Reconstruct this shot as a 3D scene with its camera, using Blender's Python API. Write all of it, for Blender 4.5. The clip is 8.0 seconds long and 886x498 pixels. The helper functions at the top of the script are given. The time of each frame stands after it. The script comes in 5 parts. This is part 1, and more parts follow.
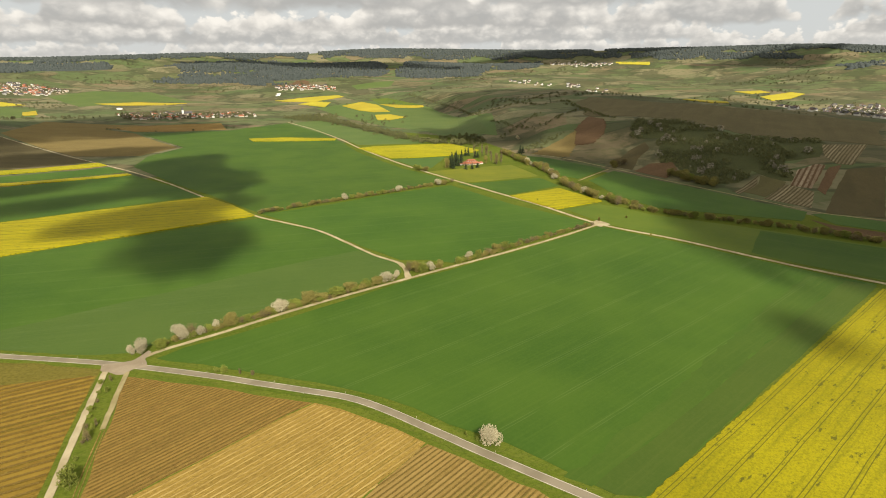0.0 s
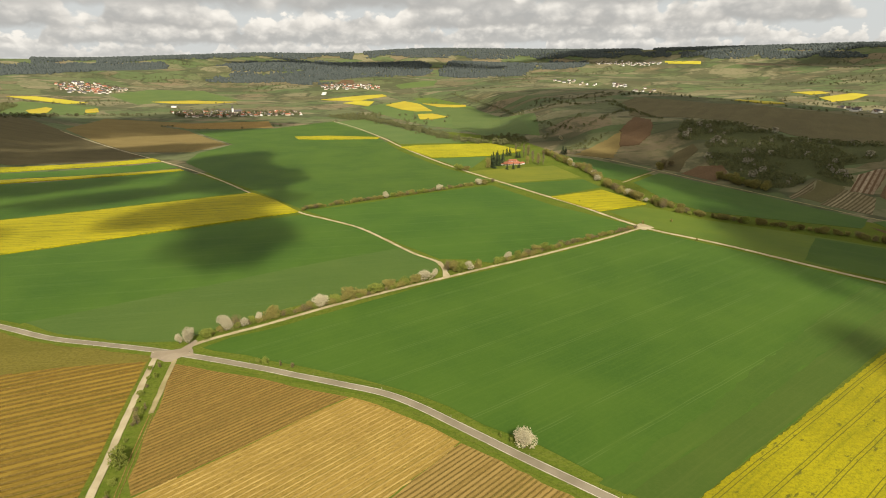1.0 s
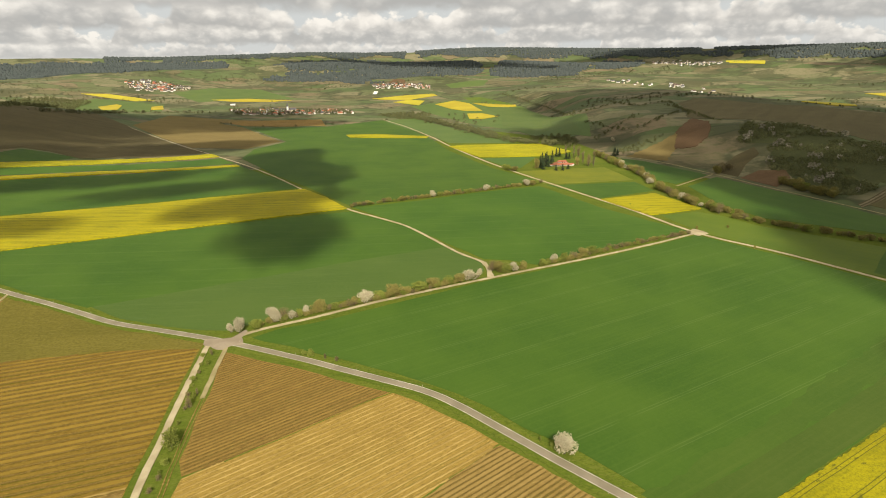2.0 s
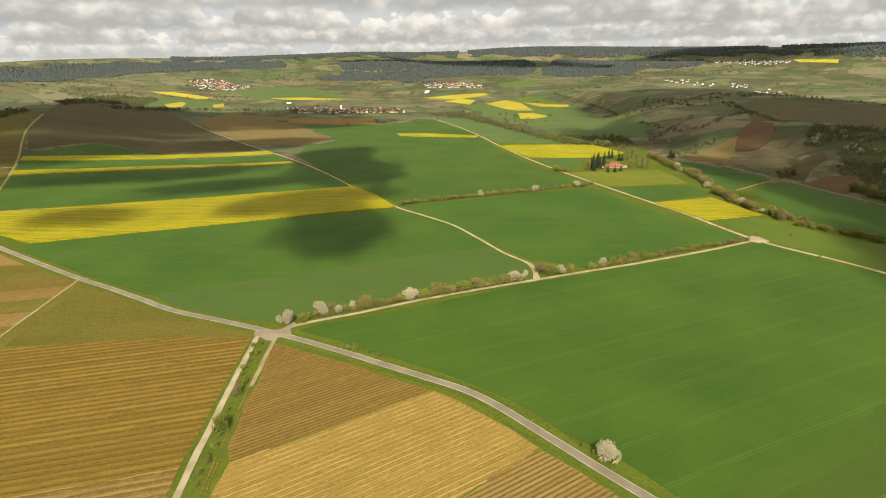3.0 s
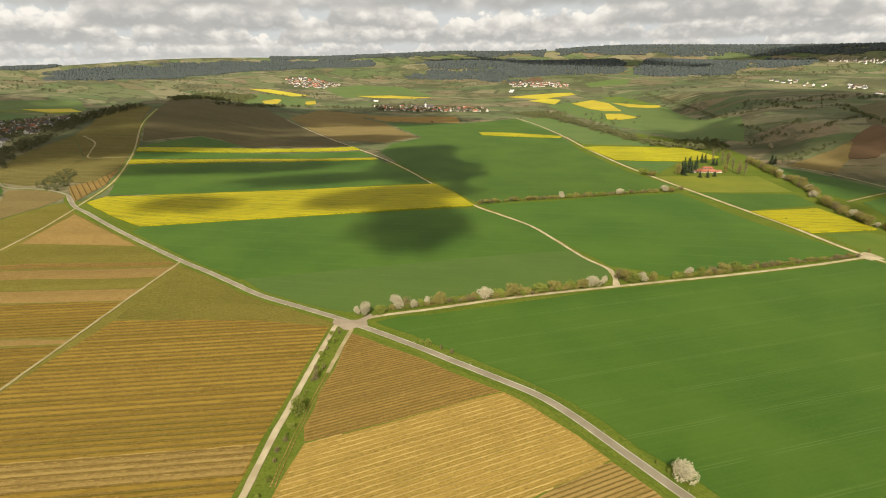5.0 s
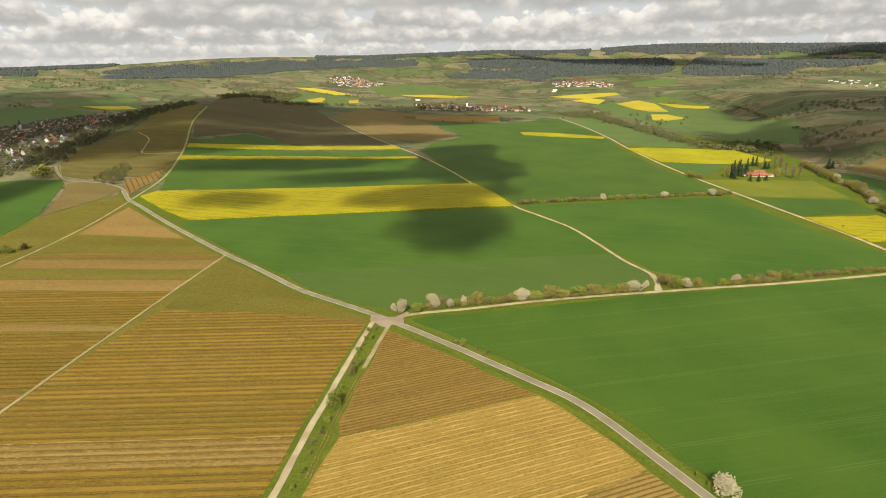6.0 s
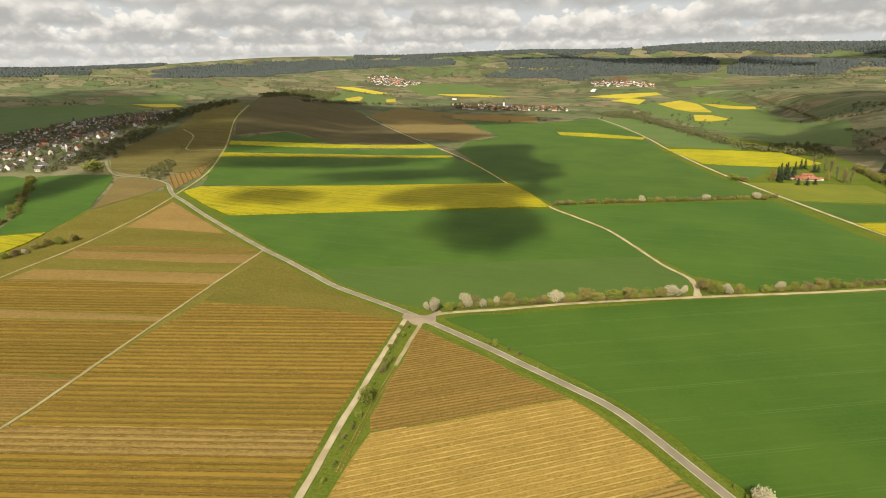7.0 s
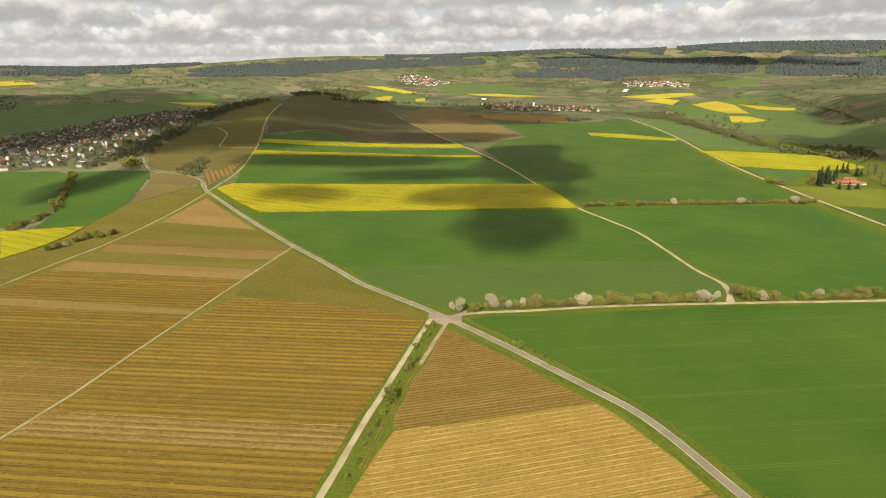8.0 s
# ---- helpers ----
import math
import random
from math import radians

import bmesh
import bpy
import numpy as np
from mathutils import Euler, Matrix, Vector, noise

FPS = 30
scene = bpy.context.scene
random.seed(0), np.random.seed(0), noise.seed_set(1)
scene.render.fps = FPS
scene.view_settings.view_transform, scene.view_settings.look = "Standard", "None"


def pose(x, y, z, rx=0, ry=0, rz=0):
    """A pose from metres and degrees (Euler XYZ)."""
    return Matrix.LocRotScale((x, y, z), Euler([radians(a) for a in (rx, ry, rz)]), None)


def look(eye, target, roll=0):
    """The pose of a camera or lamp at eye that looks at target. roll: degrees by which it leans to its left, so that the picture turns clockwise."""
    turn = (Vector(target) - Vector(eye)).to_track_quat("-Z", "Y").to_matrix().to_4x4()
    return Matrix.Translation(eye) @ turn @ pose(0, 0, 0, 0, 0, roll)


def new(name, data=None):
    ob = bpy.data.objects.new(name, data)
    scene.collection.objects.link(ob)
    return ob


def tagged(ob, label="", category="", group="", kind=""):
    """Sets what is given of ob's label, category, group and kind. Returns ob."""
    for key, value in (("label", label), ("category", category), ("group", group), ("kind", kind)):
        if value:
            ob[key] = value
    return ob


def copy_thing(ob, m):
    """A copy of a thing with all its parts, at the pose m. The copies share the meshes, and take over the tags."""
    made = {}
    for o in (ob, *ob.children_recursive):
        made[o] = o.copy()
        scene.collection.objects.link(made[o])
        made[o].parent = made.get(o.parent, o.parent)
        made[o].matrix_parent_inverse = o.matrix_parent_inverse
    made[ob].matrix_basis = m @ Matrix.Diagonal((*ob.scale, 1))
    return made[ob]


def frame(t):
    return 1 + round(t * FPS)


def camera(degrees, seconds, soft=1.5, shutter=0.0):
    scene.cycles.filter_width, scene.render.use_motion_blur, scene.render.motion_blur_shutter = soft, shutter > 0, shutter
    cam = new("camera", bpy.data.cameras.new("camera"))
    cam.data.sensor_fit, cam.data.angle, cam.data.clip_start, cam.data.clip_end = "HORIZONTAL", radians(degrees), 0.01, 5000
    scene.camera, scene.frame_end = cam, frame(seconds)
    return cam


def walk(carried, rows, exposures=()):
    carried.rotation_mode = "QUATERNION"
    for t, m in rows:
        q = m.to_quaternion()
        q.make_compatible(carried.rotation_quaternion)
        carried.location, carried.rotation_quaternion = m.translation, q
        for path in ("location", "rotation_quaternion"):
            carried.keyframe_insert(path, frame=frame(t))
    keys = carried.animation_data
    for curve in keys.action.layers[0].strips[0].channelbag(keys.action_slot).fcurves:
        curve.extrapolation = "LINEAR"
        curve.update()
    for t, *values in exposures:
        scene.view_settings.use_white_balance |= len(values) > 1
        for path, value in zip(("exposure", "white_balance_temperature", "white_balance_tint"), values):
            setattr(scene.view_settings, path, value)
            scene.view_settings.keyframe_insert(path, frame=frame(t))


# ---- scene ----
EXPOSURE, SKY_STRENGTH = 0.4, 0.72
CLOUD_DARK, CLOUD_LIGHT, CLOUD_HAZE = (0.49, 0.48, 0.455), (1.06, 1.0, 0.9), (0.7, 0.69, 0.655)
WEST_ROWS, DARK_ROWS, RAPE_TURN, FOOT_ROWS = 29.2, 46.5, 39, -29
# where the shade of the clouds falls: east, north, half length, half width, turn, height of the land there
CLOUDS_NEAR = [
    (-255, 507, 98, 72, 120), (-395, 850, 185, 105, 122), (-480, 985, 110, 70, 60), (-655, 695, 230, 48, 47), (-555, 474, 70, 32, 30), (-335, 615, 130, 62, 35),
    (-1130, 900, 420, 270, 55, 60), (-1060, 1400, 480, 300, 60, 60), (-890, 660, 280, 120, 66, 45), (-700, 1030, 210, 95, 55, 20), (-790, 1490, 260, 150, 40, 30),
    (480, 530, 330, 250, 100), (410, 470, 210, 120, 118), (395, 445, 170, 115, 112), (243, 300, 24, 14, 40), (-493, 681, 170, 34, 42),
]
CLOUDS_FAR = [
    (690, 1150, 820, 520, 126, 60), (490, 640, 420, 230, 126), (340, 1820, 460, 330, 126, 60), (235, 965, 130, 60, 126), (85, 1340, 230, 120, 120),
    (-2000, 960, 880, 480, 150), (-815, 345, 105, 48, 105), (-1440, 660, 480, 330, 32, 10), (-1520, 800, 430, 240, 40, 10), (-1950, 850, 520, 300, 30, 10), (430, 428, 130, 70, 135), (-2350, 800, 650, 280, 158, 20), (-1000, 3800, 1100, 330, 170, 120),
    (900, 4250, 1200, 300, 10, 130), (2000, 3500, 700, 280, 35, 110),
]
# seconds, place in metres, heading, tilt and lean in degrees
PATH = [
    (0, -0.00, -0.00, 168.00, -0.000, -18.936, -0.694),
    (0.5, 0.25, -0.09, 168.02, 2.068, -18.925, -0.677),
    (1, 0.27, -0.34, 168.04, 4.405, -18.935, -0.729),
    (1.5, 0.50, -0.38, 168.07, 6.886, -18.929, -0.712),
    (3, 1.51, -0.07, 168.08, 14.812, -18.924, -0.738),
    (3.5, 1.57, -0.18, 168.12, 17.115, -18.934, -0.720),
    (4, 1.70, -0.18, 168.17, 19.328, -18.939, -0.755),
    (4.5, 1.63, -0.22, 168.16, 21.356, -18.924, -0.760),
    (6, 1.47, 0.14, 168.16, 27.696, -18.935, -0.719),
    (6.5, 1.40, 0.19, 168.15, 29.722, -18.943, -0.735),
    (7, 1.29, 0.28, 168.14, 31.468, -18.962, -0.738),
    (7.5, 1.12, 0.42, 168.13, 32.990, -18.950, -0.721),
    (8, 0.95, 0.57, 168.13, 34.467, -18.970, -0.681),
]


def station(x, y, z, heading, tilt, lean):
    return pose(x, y, z, 0, 0, heading) @ pose(0, 0, 0, 90 + tilt) @ pose(0, 0, 0, 0, 0, lean)


cam = camera(78.92, 8.0, soft=1.0)
walk(cam, [(t, station(*row)) for t, *row in PATH], exposures=[(0.0, EXPOSURE), (8.0, EXPOSURE)])

# ---------------------------------------------------------------- light
SUN_HEIGHT, SUN_FROM = radians(40), Vector((0.276, -0.961, 0)).normalized()
sun = new("sun", bpy.data.lights.new("sun", "SUN"))
sun.data.energy, sun.data.angle, sun.data.color = 4.6, radians(0.9), (1.0, 0.93, 0.8)
to_sun = SUN_FROM * math.cos(SUN_HEIGHT) + Vector((0, 0, math.sin(SUN_HEIGHT)))
sun.matrix_world = look((to_sun * 3000)[:], (0, 0, 0))


class Graph:
    """Short hand for wiring shader nodes."""

    def __init__(self, tree):
        self.tree = tree

    def node(self, kind, links=None, **values):
        n = self.tree.nodes.new(kind)
        for key, value in values.items():
            setattr(n, key, value)
        for key, value in (links or {}).items():
            slot = n.inputs[key]
            if isinstance(value, bpy.types.NodeSocket):
                self.tree.links.new(value, slot)
            else:
                slot.default_value = value
        return n

    def math(self, op, a, b=0.0, c=0.0, clamp=False):
        return self.node("ShaderNodeMath", {0: a, 1: b, 2: c}, operation=op, use_clamp=clamp).outputs[0]

    def vec(self, op, a, b=(0, 0, 0)):
        return self.node("ShaderNodeVectorMath", {0: a, 1: b}, operation=op).outputs[0]

    def noise(self, where, scale, detail=4.0, rough=0.55):
        return self.node("ShaderNodeTexNoise", {"Vector": where, "Scale": scale, "Detail": detail, "Roughness": rough}).outputs[0]

    def mix(self, fac, a, b, blend="MIX"):
        n = self.node("ShaderNodeMix", data_type="RGBA", blend_type=blend)
        for slot, value in ((n.inputs[0], fac), (n.inputs[6], a), (n.inputs[7], b)):
            if isinstance(value, bpy.types.NodeSocket):
                self.tree.links.new(value, slot)
            else:
                slot.default_value = (*value, 1) if isinstance(value, tuple) and len(value) == 3 else value
        return n.outputs[2]

    def ramp(self, fac, low, high):
        return self.node("ShaderNodeMapRange", {0: fac, 1: low, 2: high}, interpolation_type="SMOOTHSTEP").outputs[0]


# rows of cumulus from the horizon up: base and depth as sine of the elevation, fineness
CLOUD_ROWS = [(-0.004, 0.018, 40), (0.012, 0.024, 30), (0.030, 0.034, 22), (0.052, 0.046, 15), (0.082, 0.066, 10), (0.125, 0.095, 8), (0.19, 0.13, 6)]


def make_sky():
    world = bpy.data.worlds.new("sky")
    scene.world = world
    world.use_nodes = True
    world.node_tree.nodes.clear()
    g = Graph(world.node_tree)
    where = g.node("ShaderNodeTexCoord").outputs["Generated"]
    blue = g.node("ShaderNodeTexSky", sky_type="NISHITA", sun_disc=False, sun_elevation=SUN_HEIGHT,
                  sun_rotation=math.atan2(SUN_FROM.x, SUN_FROM.y), air_density=1.0, dust_density=1.5).outputs[0]
    blue = g.mix(1.0, blue, (0.11, 0.11, 0.11), "MULTIPLY")
    up = g.node("ShaderNodeSeparateXYZ", {0: where}).outputs[2]
    flat = g.vec("MULTIPLY", where, (1, 1, 0))
    # a broken deck overhead
    deck = g.noise(g.vec("MULTIPLY", where, (1, 1, 2.2)), 3.2, 7.0, 0.55)
    sky = g.mix(g.ramp(deck, 0.36, 0.5), g.mix(0.45, blue, (0.6, 0.67, 0.7)), g.mix(g.ramp(deck, 0.45, 0.7), CLOUD_LIGHT, CLOUD_DARK))
    # towards the horizon the gaps fill with pale air
    sky = g.mix(g.ramp(up, 0.26, 0.12), sky, (0.68, 0.7, 0.685))
    for k, (base, deep, fine) in enumerate(CLOUD_ROWS):
        aside = g.vec("ADD", g.vec("MULTIPLY", flat, (fine, fine, 0)), (k * 17.3, k * 9.1, 0.0))
        p = g.vec("ADD", aside, g.node("ShaderNodeCombineXYZ", {2: g.math("MULTIPLY", up, fine * 1.5)}).outputs[0])
        tower = g.ramp(g.noise(aside, 0.42, 3.0, 0.6), 0.27, 0.58)
        lump = g.math("SUBTRACT", g.noise(p, 1.1, 7.0, 0.6), 0.5)
        puffs = g.node("ShaderNodeTexVoronoi", {"Vector": g.vec("ADD", p, g.vec("MULTIPLY", g.node("ShaderNodeTexNoise", {"Vector": p, "Scale": 2.4, "Detail": 3.0}).outputs[1], (0.5, 0.5, 0.5))),
                        "Scale": 1.5, "Smoothness": 0.6, "Detail": 2.0, "Roughness": 0.55}, feature="SMOOTH_F1").outputs[0]
        bulge = g.math("ADD", g.math("MULTIPLY", lump, 1.2), g.math("MULTIPLY", g.math("SUBTRACT", 0.42, puffs), 0.75))
        v = g.math("DIVIDE", g.math("SUBTRACT", up, base), deep)
        crown = g.ramp(g.math("ADD", g.math("SUBTRACT", g.math("MULTIPLY", tower, 1.8), v), g.math("MULTIPLY", bulge, 0.75)), 0.0, 0.24)
        foot = g.ramp(g.math("ADD", v, g.math("MULTIPLY", bulge, 0.3)), -0.12, 0.14)
        rise = g.math("SUBTRACT", v, g.math("MULTIPLY", tower, 0.75))
        lit = g.ramp(g.math("ADD", g.math("MULTIPLY", rise, 1.0), g.math("MULTIPLY", bulge, 0.9)), -0.85, 0.3)
        tone = g.mix(lit, CLOUD_DARK, CLOUD_LIGHT)
        sky = g.mix(g.math("MULTIPLY", g.math("MULTIPLY", crown, foot), 0.93), sky, tone)
    haze = g.ramp(up, 0.06, 0.0)
    sky = g.mix(g.math("MULTIPLY", haze, 0.62), sky, CLOUD_HAZE)
    back = g.node("ShaderNodeBackground", {0: sky, 1: SKY_STRENGTH})
    g.node("ShaderNodeOutputWorld", {0: back.outputs[0]})


make_sky()


# ---------------------------------------------------------------- materials
def material(name):
    m = bpy.data.materials.new(name)
    m.use_nodes = True
    m.node_tree.nodes.clear()
    return m, Graph(m.node_tree)


def finish(m, g, color, rough=0.85, bump=None, strength=0.4, distance=0.1, gloss=0.25, **more):
    links = {"Base Color": color, "Roughness": rough, "Specular IOR Level": gloss, **more}
    if bump is not None:
        links["Normal"] = g.node("ShaderNodeBump", {"Height": bump, "Strength": strength, "Distance": distance}).outputs[0]
    shader = g.node("ShaderNodeBsdfPrincipled", links)
    g.node("ShaderNodeOutputMaterial", {0: shader.outputs[0]})
    return m


def local(g):
    return g.node("ShaderNodeTexCoord").outputs["Object"]


def crop(name, dark, light, stain, grain=1.0, streak=0.5, tram=0.0, tram_color=(0.1, 0.1, 0.05), gap=24.0, worn=0.42, spots=0.0, crisp=0.0, tuft=0.55, wheel=0.4):
    """A drilled crop: large stains, streaks along the drill rows (local x), clumps, wheel tracks every gap metres."""
    m, g = material(name)
    w = local(g)
    rand = g.node("ShaderNodeObjectInfo").outputs["Random"]
    w2 = g.vec("ADD", w, g.node("ShaderNodeCombineXYZ", {0: g.math("MULTIPLY", rand, 900.0), 1: 0.0, 2: 0.0}).outputs[0])
    big = g.ramp(g.noise(w2, 0.011, 4.0), 0.3, 0.7)
    rows = g.noise(g.vec("MULTIPLY", w2, (0.012, 0.42, 0.1)), 1.0, 5.0, 0.6)
    fine = g.noise(w2, 0.45 * grain, 7.0, 0.75)
    c = g.mix(big, dark, light)
    c = g.mix(g.math("MULTIPLY", g.ramp(rows, 0.45 + 0.06 * crisp, 0.75 - 0.14 * crisp), streak), c, stain)
    c = g.mix(g.math("MULTIPLY", g.ramp(fine, 0.4, 0.7), tuft), c, g.mix(0.65, c, stain))
    tint = g.node("ShaderNodeHueSaturation", {"Hue": g.math("MULTIPLY_ADD", rand, 0.014, 0.493), "Value": g.math("MULTIPLY_ADD", rand, 0.12, 0.94), "Color": c})
    c = tint.outputs[0]
    if tram:
        v = g.node("ShaderNodeSeparateXYZ", {0: w}).outputs[1]
        wob = g.math("MULTIPLY", g.noise(w, 0.02, 2.0), 1.5)
        f = g.math("ABSOLUTE", g.math("SUBTRACT", g.math("FRACT", g.math("DIVIDE", g.math("ADD", v, wob), gap)), 0.5))
        off = g.math("ABSOLUTE", g.math("SUBTRACT", g.math("MULTIPLY", f, gap), 0.85))
        line = g.ramp(off, wheel, wheel * 0.3)
        patchy = g.ramp(g.noise(w, 0.03, 3.0), worn, worn + 0.2)
        c = g.mix(g.math("MULTIPLY", g.math("MULTIPLY", line, patchy), tram), c, tram_color)
    if spots:
        bare = g.math("MULTIPLY", g.ramp(g.noise(g.vec("MULTIPLY", w, (0.11, 0.3, 1)), 1.0, 4.0, 0.6), 0.61, 0.68), spots)
        c = g.mix(bare, c, tram_color)
    return finish(m, g, c, 0.8, fine, 0.5, 0.25, 0.15)


def soil(name, dark, light, stain, step=0.0, strength=0.5, rows_gain=0.75, green=None, clods=0.6, flecks=0.25):
    """Tilled or mown ground; step: spacing of the strips along local x, each strip a little different; green: grass between some strips."""
    m, g = material(name)
    w = local(g)
    rand = g.node("ShaderNodeObjectInfo").outputs["Random"]
    big = g.ramp(g.noise(w, 0.018, 5.0, 0.6), 0.32, 0.68)
    rows = g.noise(g.vec("MULTIPLY", w, (0.09, 0.75, 0.1)), 1.0, 6.0, 0.7)
    fine = g.noise(w, 0.55, 7.0, 0.78)
    bands = g.ramp(g.noise(g.vec("MULTIPLY", w, (0.004, 0.035, 0)), 1.0, 3.0, 0.6), 0.35, 0.62)
    c = g.mix(g.math("MULTIPLY_ADD", big, 0.5, g.math("MULTIPLY", bands, 0.5)), dark, light)
    c = g.mix(g.math("MULTIPLY", g.ramp(rows, 0.47, 0.6), strength), c, stain)
    c = g.mix(g.math("MULTIPLY", g.ramp(fine, 0.47, 0.6), clods), c, g.mix(0.3, dark, (0.03, 0.025, 0.01)))
    fleck = g.noise(g.vec("MULTIPLY", w, (0.45, 1.5, 1.0)), 1.0, 5.0, 0.75)
    c = g.mix(g.math("MULTIPLY", g.ramp(fleck, 0.54, 0.68), flecks), c, g.mix(0.35, stain, (0.5, 0.375, 0.12)))
    c = g.mix(g.math("MULTIPLY", g.ramp(fleck, 0.46, 0.32), flecks), c, g.mix(0.6, dark, (0.02, 0.016, 0.004)))
    if step:
        v = g.node("ShaderNodeSeparateXYZ", {0: w}).outputs[1]
        wob = g.math("MULTIPLY", g.math("SUBTRACT", g.noise(w, 0.3, 3.0), 0.5), 0.16 * step)
        lane = g.math("DIVIDE", g.math("ADD", v, wob), step)
        f = g.math("ABSOLUTE", g.math("SUBTRACT", g.math("FRACT", lane), 0.5))
        each = g.node("ShaderNodeTexWhiteNoise", {"W": g.math("FLOOR", lane)}, noise_dimensions="1D").outputs[0]
        patchy = g.ramp(g.noise(g.vec("MULTIPLY", w, (0.06, 0.3, 1)), 1.0, 5.0, 0.65), 0.25, 0.55)
        amount = g.math("MULTIPLY", g.math("MULTIPLY_ADD", each, 0.7, 0.4), g.math("MULTIPLY", patchy, rows_gain))
        c = g.mix(g.math("MULTIPLY", g.ramp(f, 0.36, 0.2), amount, clamp=True), c, stain)
        if green:
            sown = g.ramp(g.noise(g.vec("MULTIPLY", w, (0.008, 0.02, 0)), 1.0, 4.0, 0.6), 0.42, 0.6)
            tuft = g.ramp(g.noise(w, 0.35, 6.0, 0.7), 0.4, 0.6)
            grassy = g.math("MULTIPLY", g.math("MULTIPLY", g.ramp(each, 0.75, 0.25), g.ramp(f, 0.12, 0.34)), g.math("MULTIPLY_ADD", tuft, 0.5, 0.45))
            c = g.mix(g.math("MULTIPLY", grassy, g.math("MULTIPLY_ADD", sown, 0.75, 0.2)), c, green)
    c = g.node("ShaderNodeHueSaturation", {"Value": g.math("MULTIPLY_ADD", rand, 0.2, 0.9), "Color": c}).outputs[0]
    return finish(m, g, c, 0.95, g.math("ADD", fine, g.math("MULTIPLY", fleck, 0.7)), 0.8, 0.25, 0.04)


def land():
    """Open country seen from afar: a patchwork of pasture, vines, bare plots and scrub."""
    m, g = material("open_country")
    w = g.node("ShaderNodeNewGeometry").outputs["Position"]
    w = g.vec("ADD", w, g.vec("MULTIPLY", g.node("ShaderNodeTexNoise", {"Vector": w, "Scale": 0.004, "Detail": 3.0}).outputs[1], (120, 120, 0)))
    grid = g.vec("MULTIPLY", w, (0.0062, 0.0125, 0))
    plots = g.node("ShaderNodeTexVoronoi", {"Vector": grid, "Scale": 1.0, "Randomness": 0.85}).outputs["Color"]
    border = g.node("ShaderNodeTexVoronoi", {"Vector": grid, "Scale": 1.0, "Randomness": 0.85}, feature="DISTANCE_TO_EDGE").outputs["Distance"]
    pick = g.node("ShaderNodeSeparateColor", {0: plots})
    c = g.mix(g.ramp(pick.outputs[0], 0.3, 0.75), (0.118, 0.128, 0.056), (0.188, 0.166, 0.09))
    c = g.mix(g.math("MULTIPLY", g.ramp(pick.outputs[1], 0.62, 0.72), 0.85), c, (0.085, 0.115, 0.042))
    c = g.mix(g.math("MULTIPLY", g.ramp(pick.outputs[2], 0.78, 0.84), 0.6), c, (0.17, 0.12, 0.07))
    fine = g.noise(w, 0.06, 6.0, 0.7)
    c = g.mix(g.math("MULTIPLY", g.ramp(fine, 0.45, 0.7), 0.55), c, (0.075, 0.085, 0.025))
    hedge_line = g.math("MULTIPLY", g.ramp(border, 0.07, 0.02), g.ramp(g.noise(w, 0.012, 3.0), 0.42, 0.58))
    c = g.mix(g.math("MULTIPLY", hedge_line, 0.8), c, (0.05, 0.056, 0.024))
    scrub = g.ramp(g.noise(w, 0.0045, 7.0, 0.7), 0.5, 0.57)
    c = g.mix(g.math("MULTIPLY", scrub, 0.7), c, (0.062, 0.066, 0.03))
    return finish(m, g, c, 0.9, fine, 0.4, 1.5, 0.1)


LAND = land()
WHEAT = crop("green_wheat", (0.037, 0.085, 0.008), (0.059, 0.112, 0.011), (0.07, 0.118, 0.014), tram=0.35, tram_color=(0.11, 0.15, 0.04), gap=27.0, worn=0.32)
WHEAT_COOL = crop("bluish_wheat", (0.056, 0.104, 0.0165), (0.07, 0.118, 0.02), (0.086, 0.13, 0.027), tram=0.4, tram_color=(0.1, 0.14, 0.05))
RAPE = crop("rapeseed_bloom", (0.3, 0.262, 0.003), (0.39, 0.335, 0.004), (0.14, 0.14, 0.006), grain=1.3, streak=0.7, tram=0.7, tram_color=(0.1, 0.1, 0.012), gap=12.0, worn=0.25, spots=0.6, crisp=1.0)
RAPE_THIN = crop("thin_rapeseed_bloom", (0.245, 0.202, 0.003), (0.325, 0.268, 0.004), (0.075, 0.085, 0.005), grain=2.2, streak=0.4, tram=0.85, tram_color=(0.085, 0.082, 0.01), gap=12.0, worn=0.12, spots=0.85, tuft=0.95, wheel=0.3)
# distant rapeseed: haze put into the colour, paler than the near bloom
RAPE_HAZY = crop("hazy_rapeseed_bloom", (0.36, 0.29, 0.02), (0.45, 0.36, 0.025), (0.28, 0.25, 0.03), grain=0.4, streak=0.3)
MEADOW = soil("rough_meadow", (0.115, 0.102, 0.018), (0.155, 0.13, 0.025), (0.19, 0.155, 0.045), strength=0.35)
# distant green crop, its colour dulled and paled to carry the haze
WHEAT_HAZY = crop("hazy_green_crop", (0.07, 0.115, 0.024), (0.095, 0.135, 0.03), (0.115, 0.145, 0.04))
THIN_WHEAT = crop("thin_brownish_wheat", (0.046, 0.083, 0.01), (0.061, 0.098, 0.0125), (0.078, 0.106, 0.018), tram=0.35, tram_color=(0.12, 0.14, 0.045), gap=27.0, worn=0.32)
FADING_WHEAT = crop("fading_wheat", (0.042, 0.085, 0.009), (0.06, 0.105, 0.0118), (0.075, 0.112, 0.016), tram=0.35, tram_color=(0.11, 0.15, 0.04), gap=27.0, worn=0.32)
BLOOM_PASTURE = crop("half_blooming_meadow", (0.115, 0.128, 0.01), (0.175, 0.172, 0.013), (0.09, 0.115, 0.012), streak=0.6)
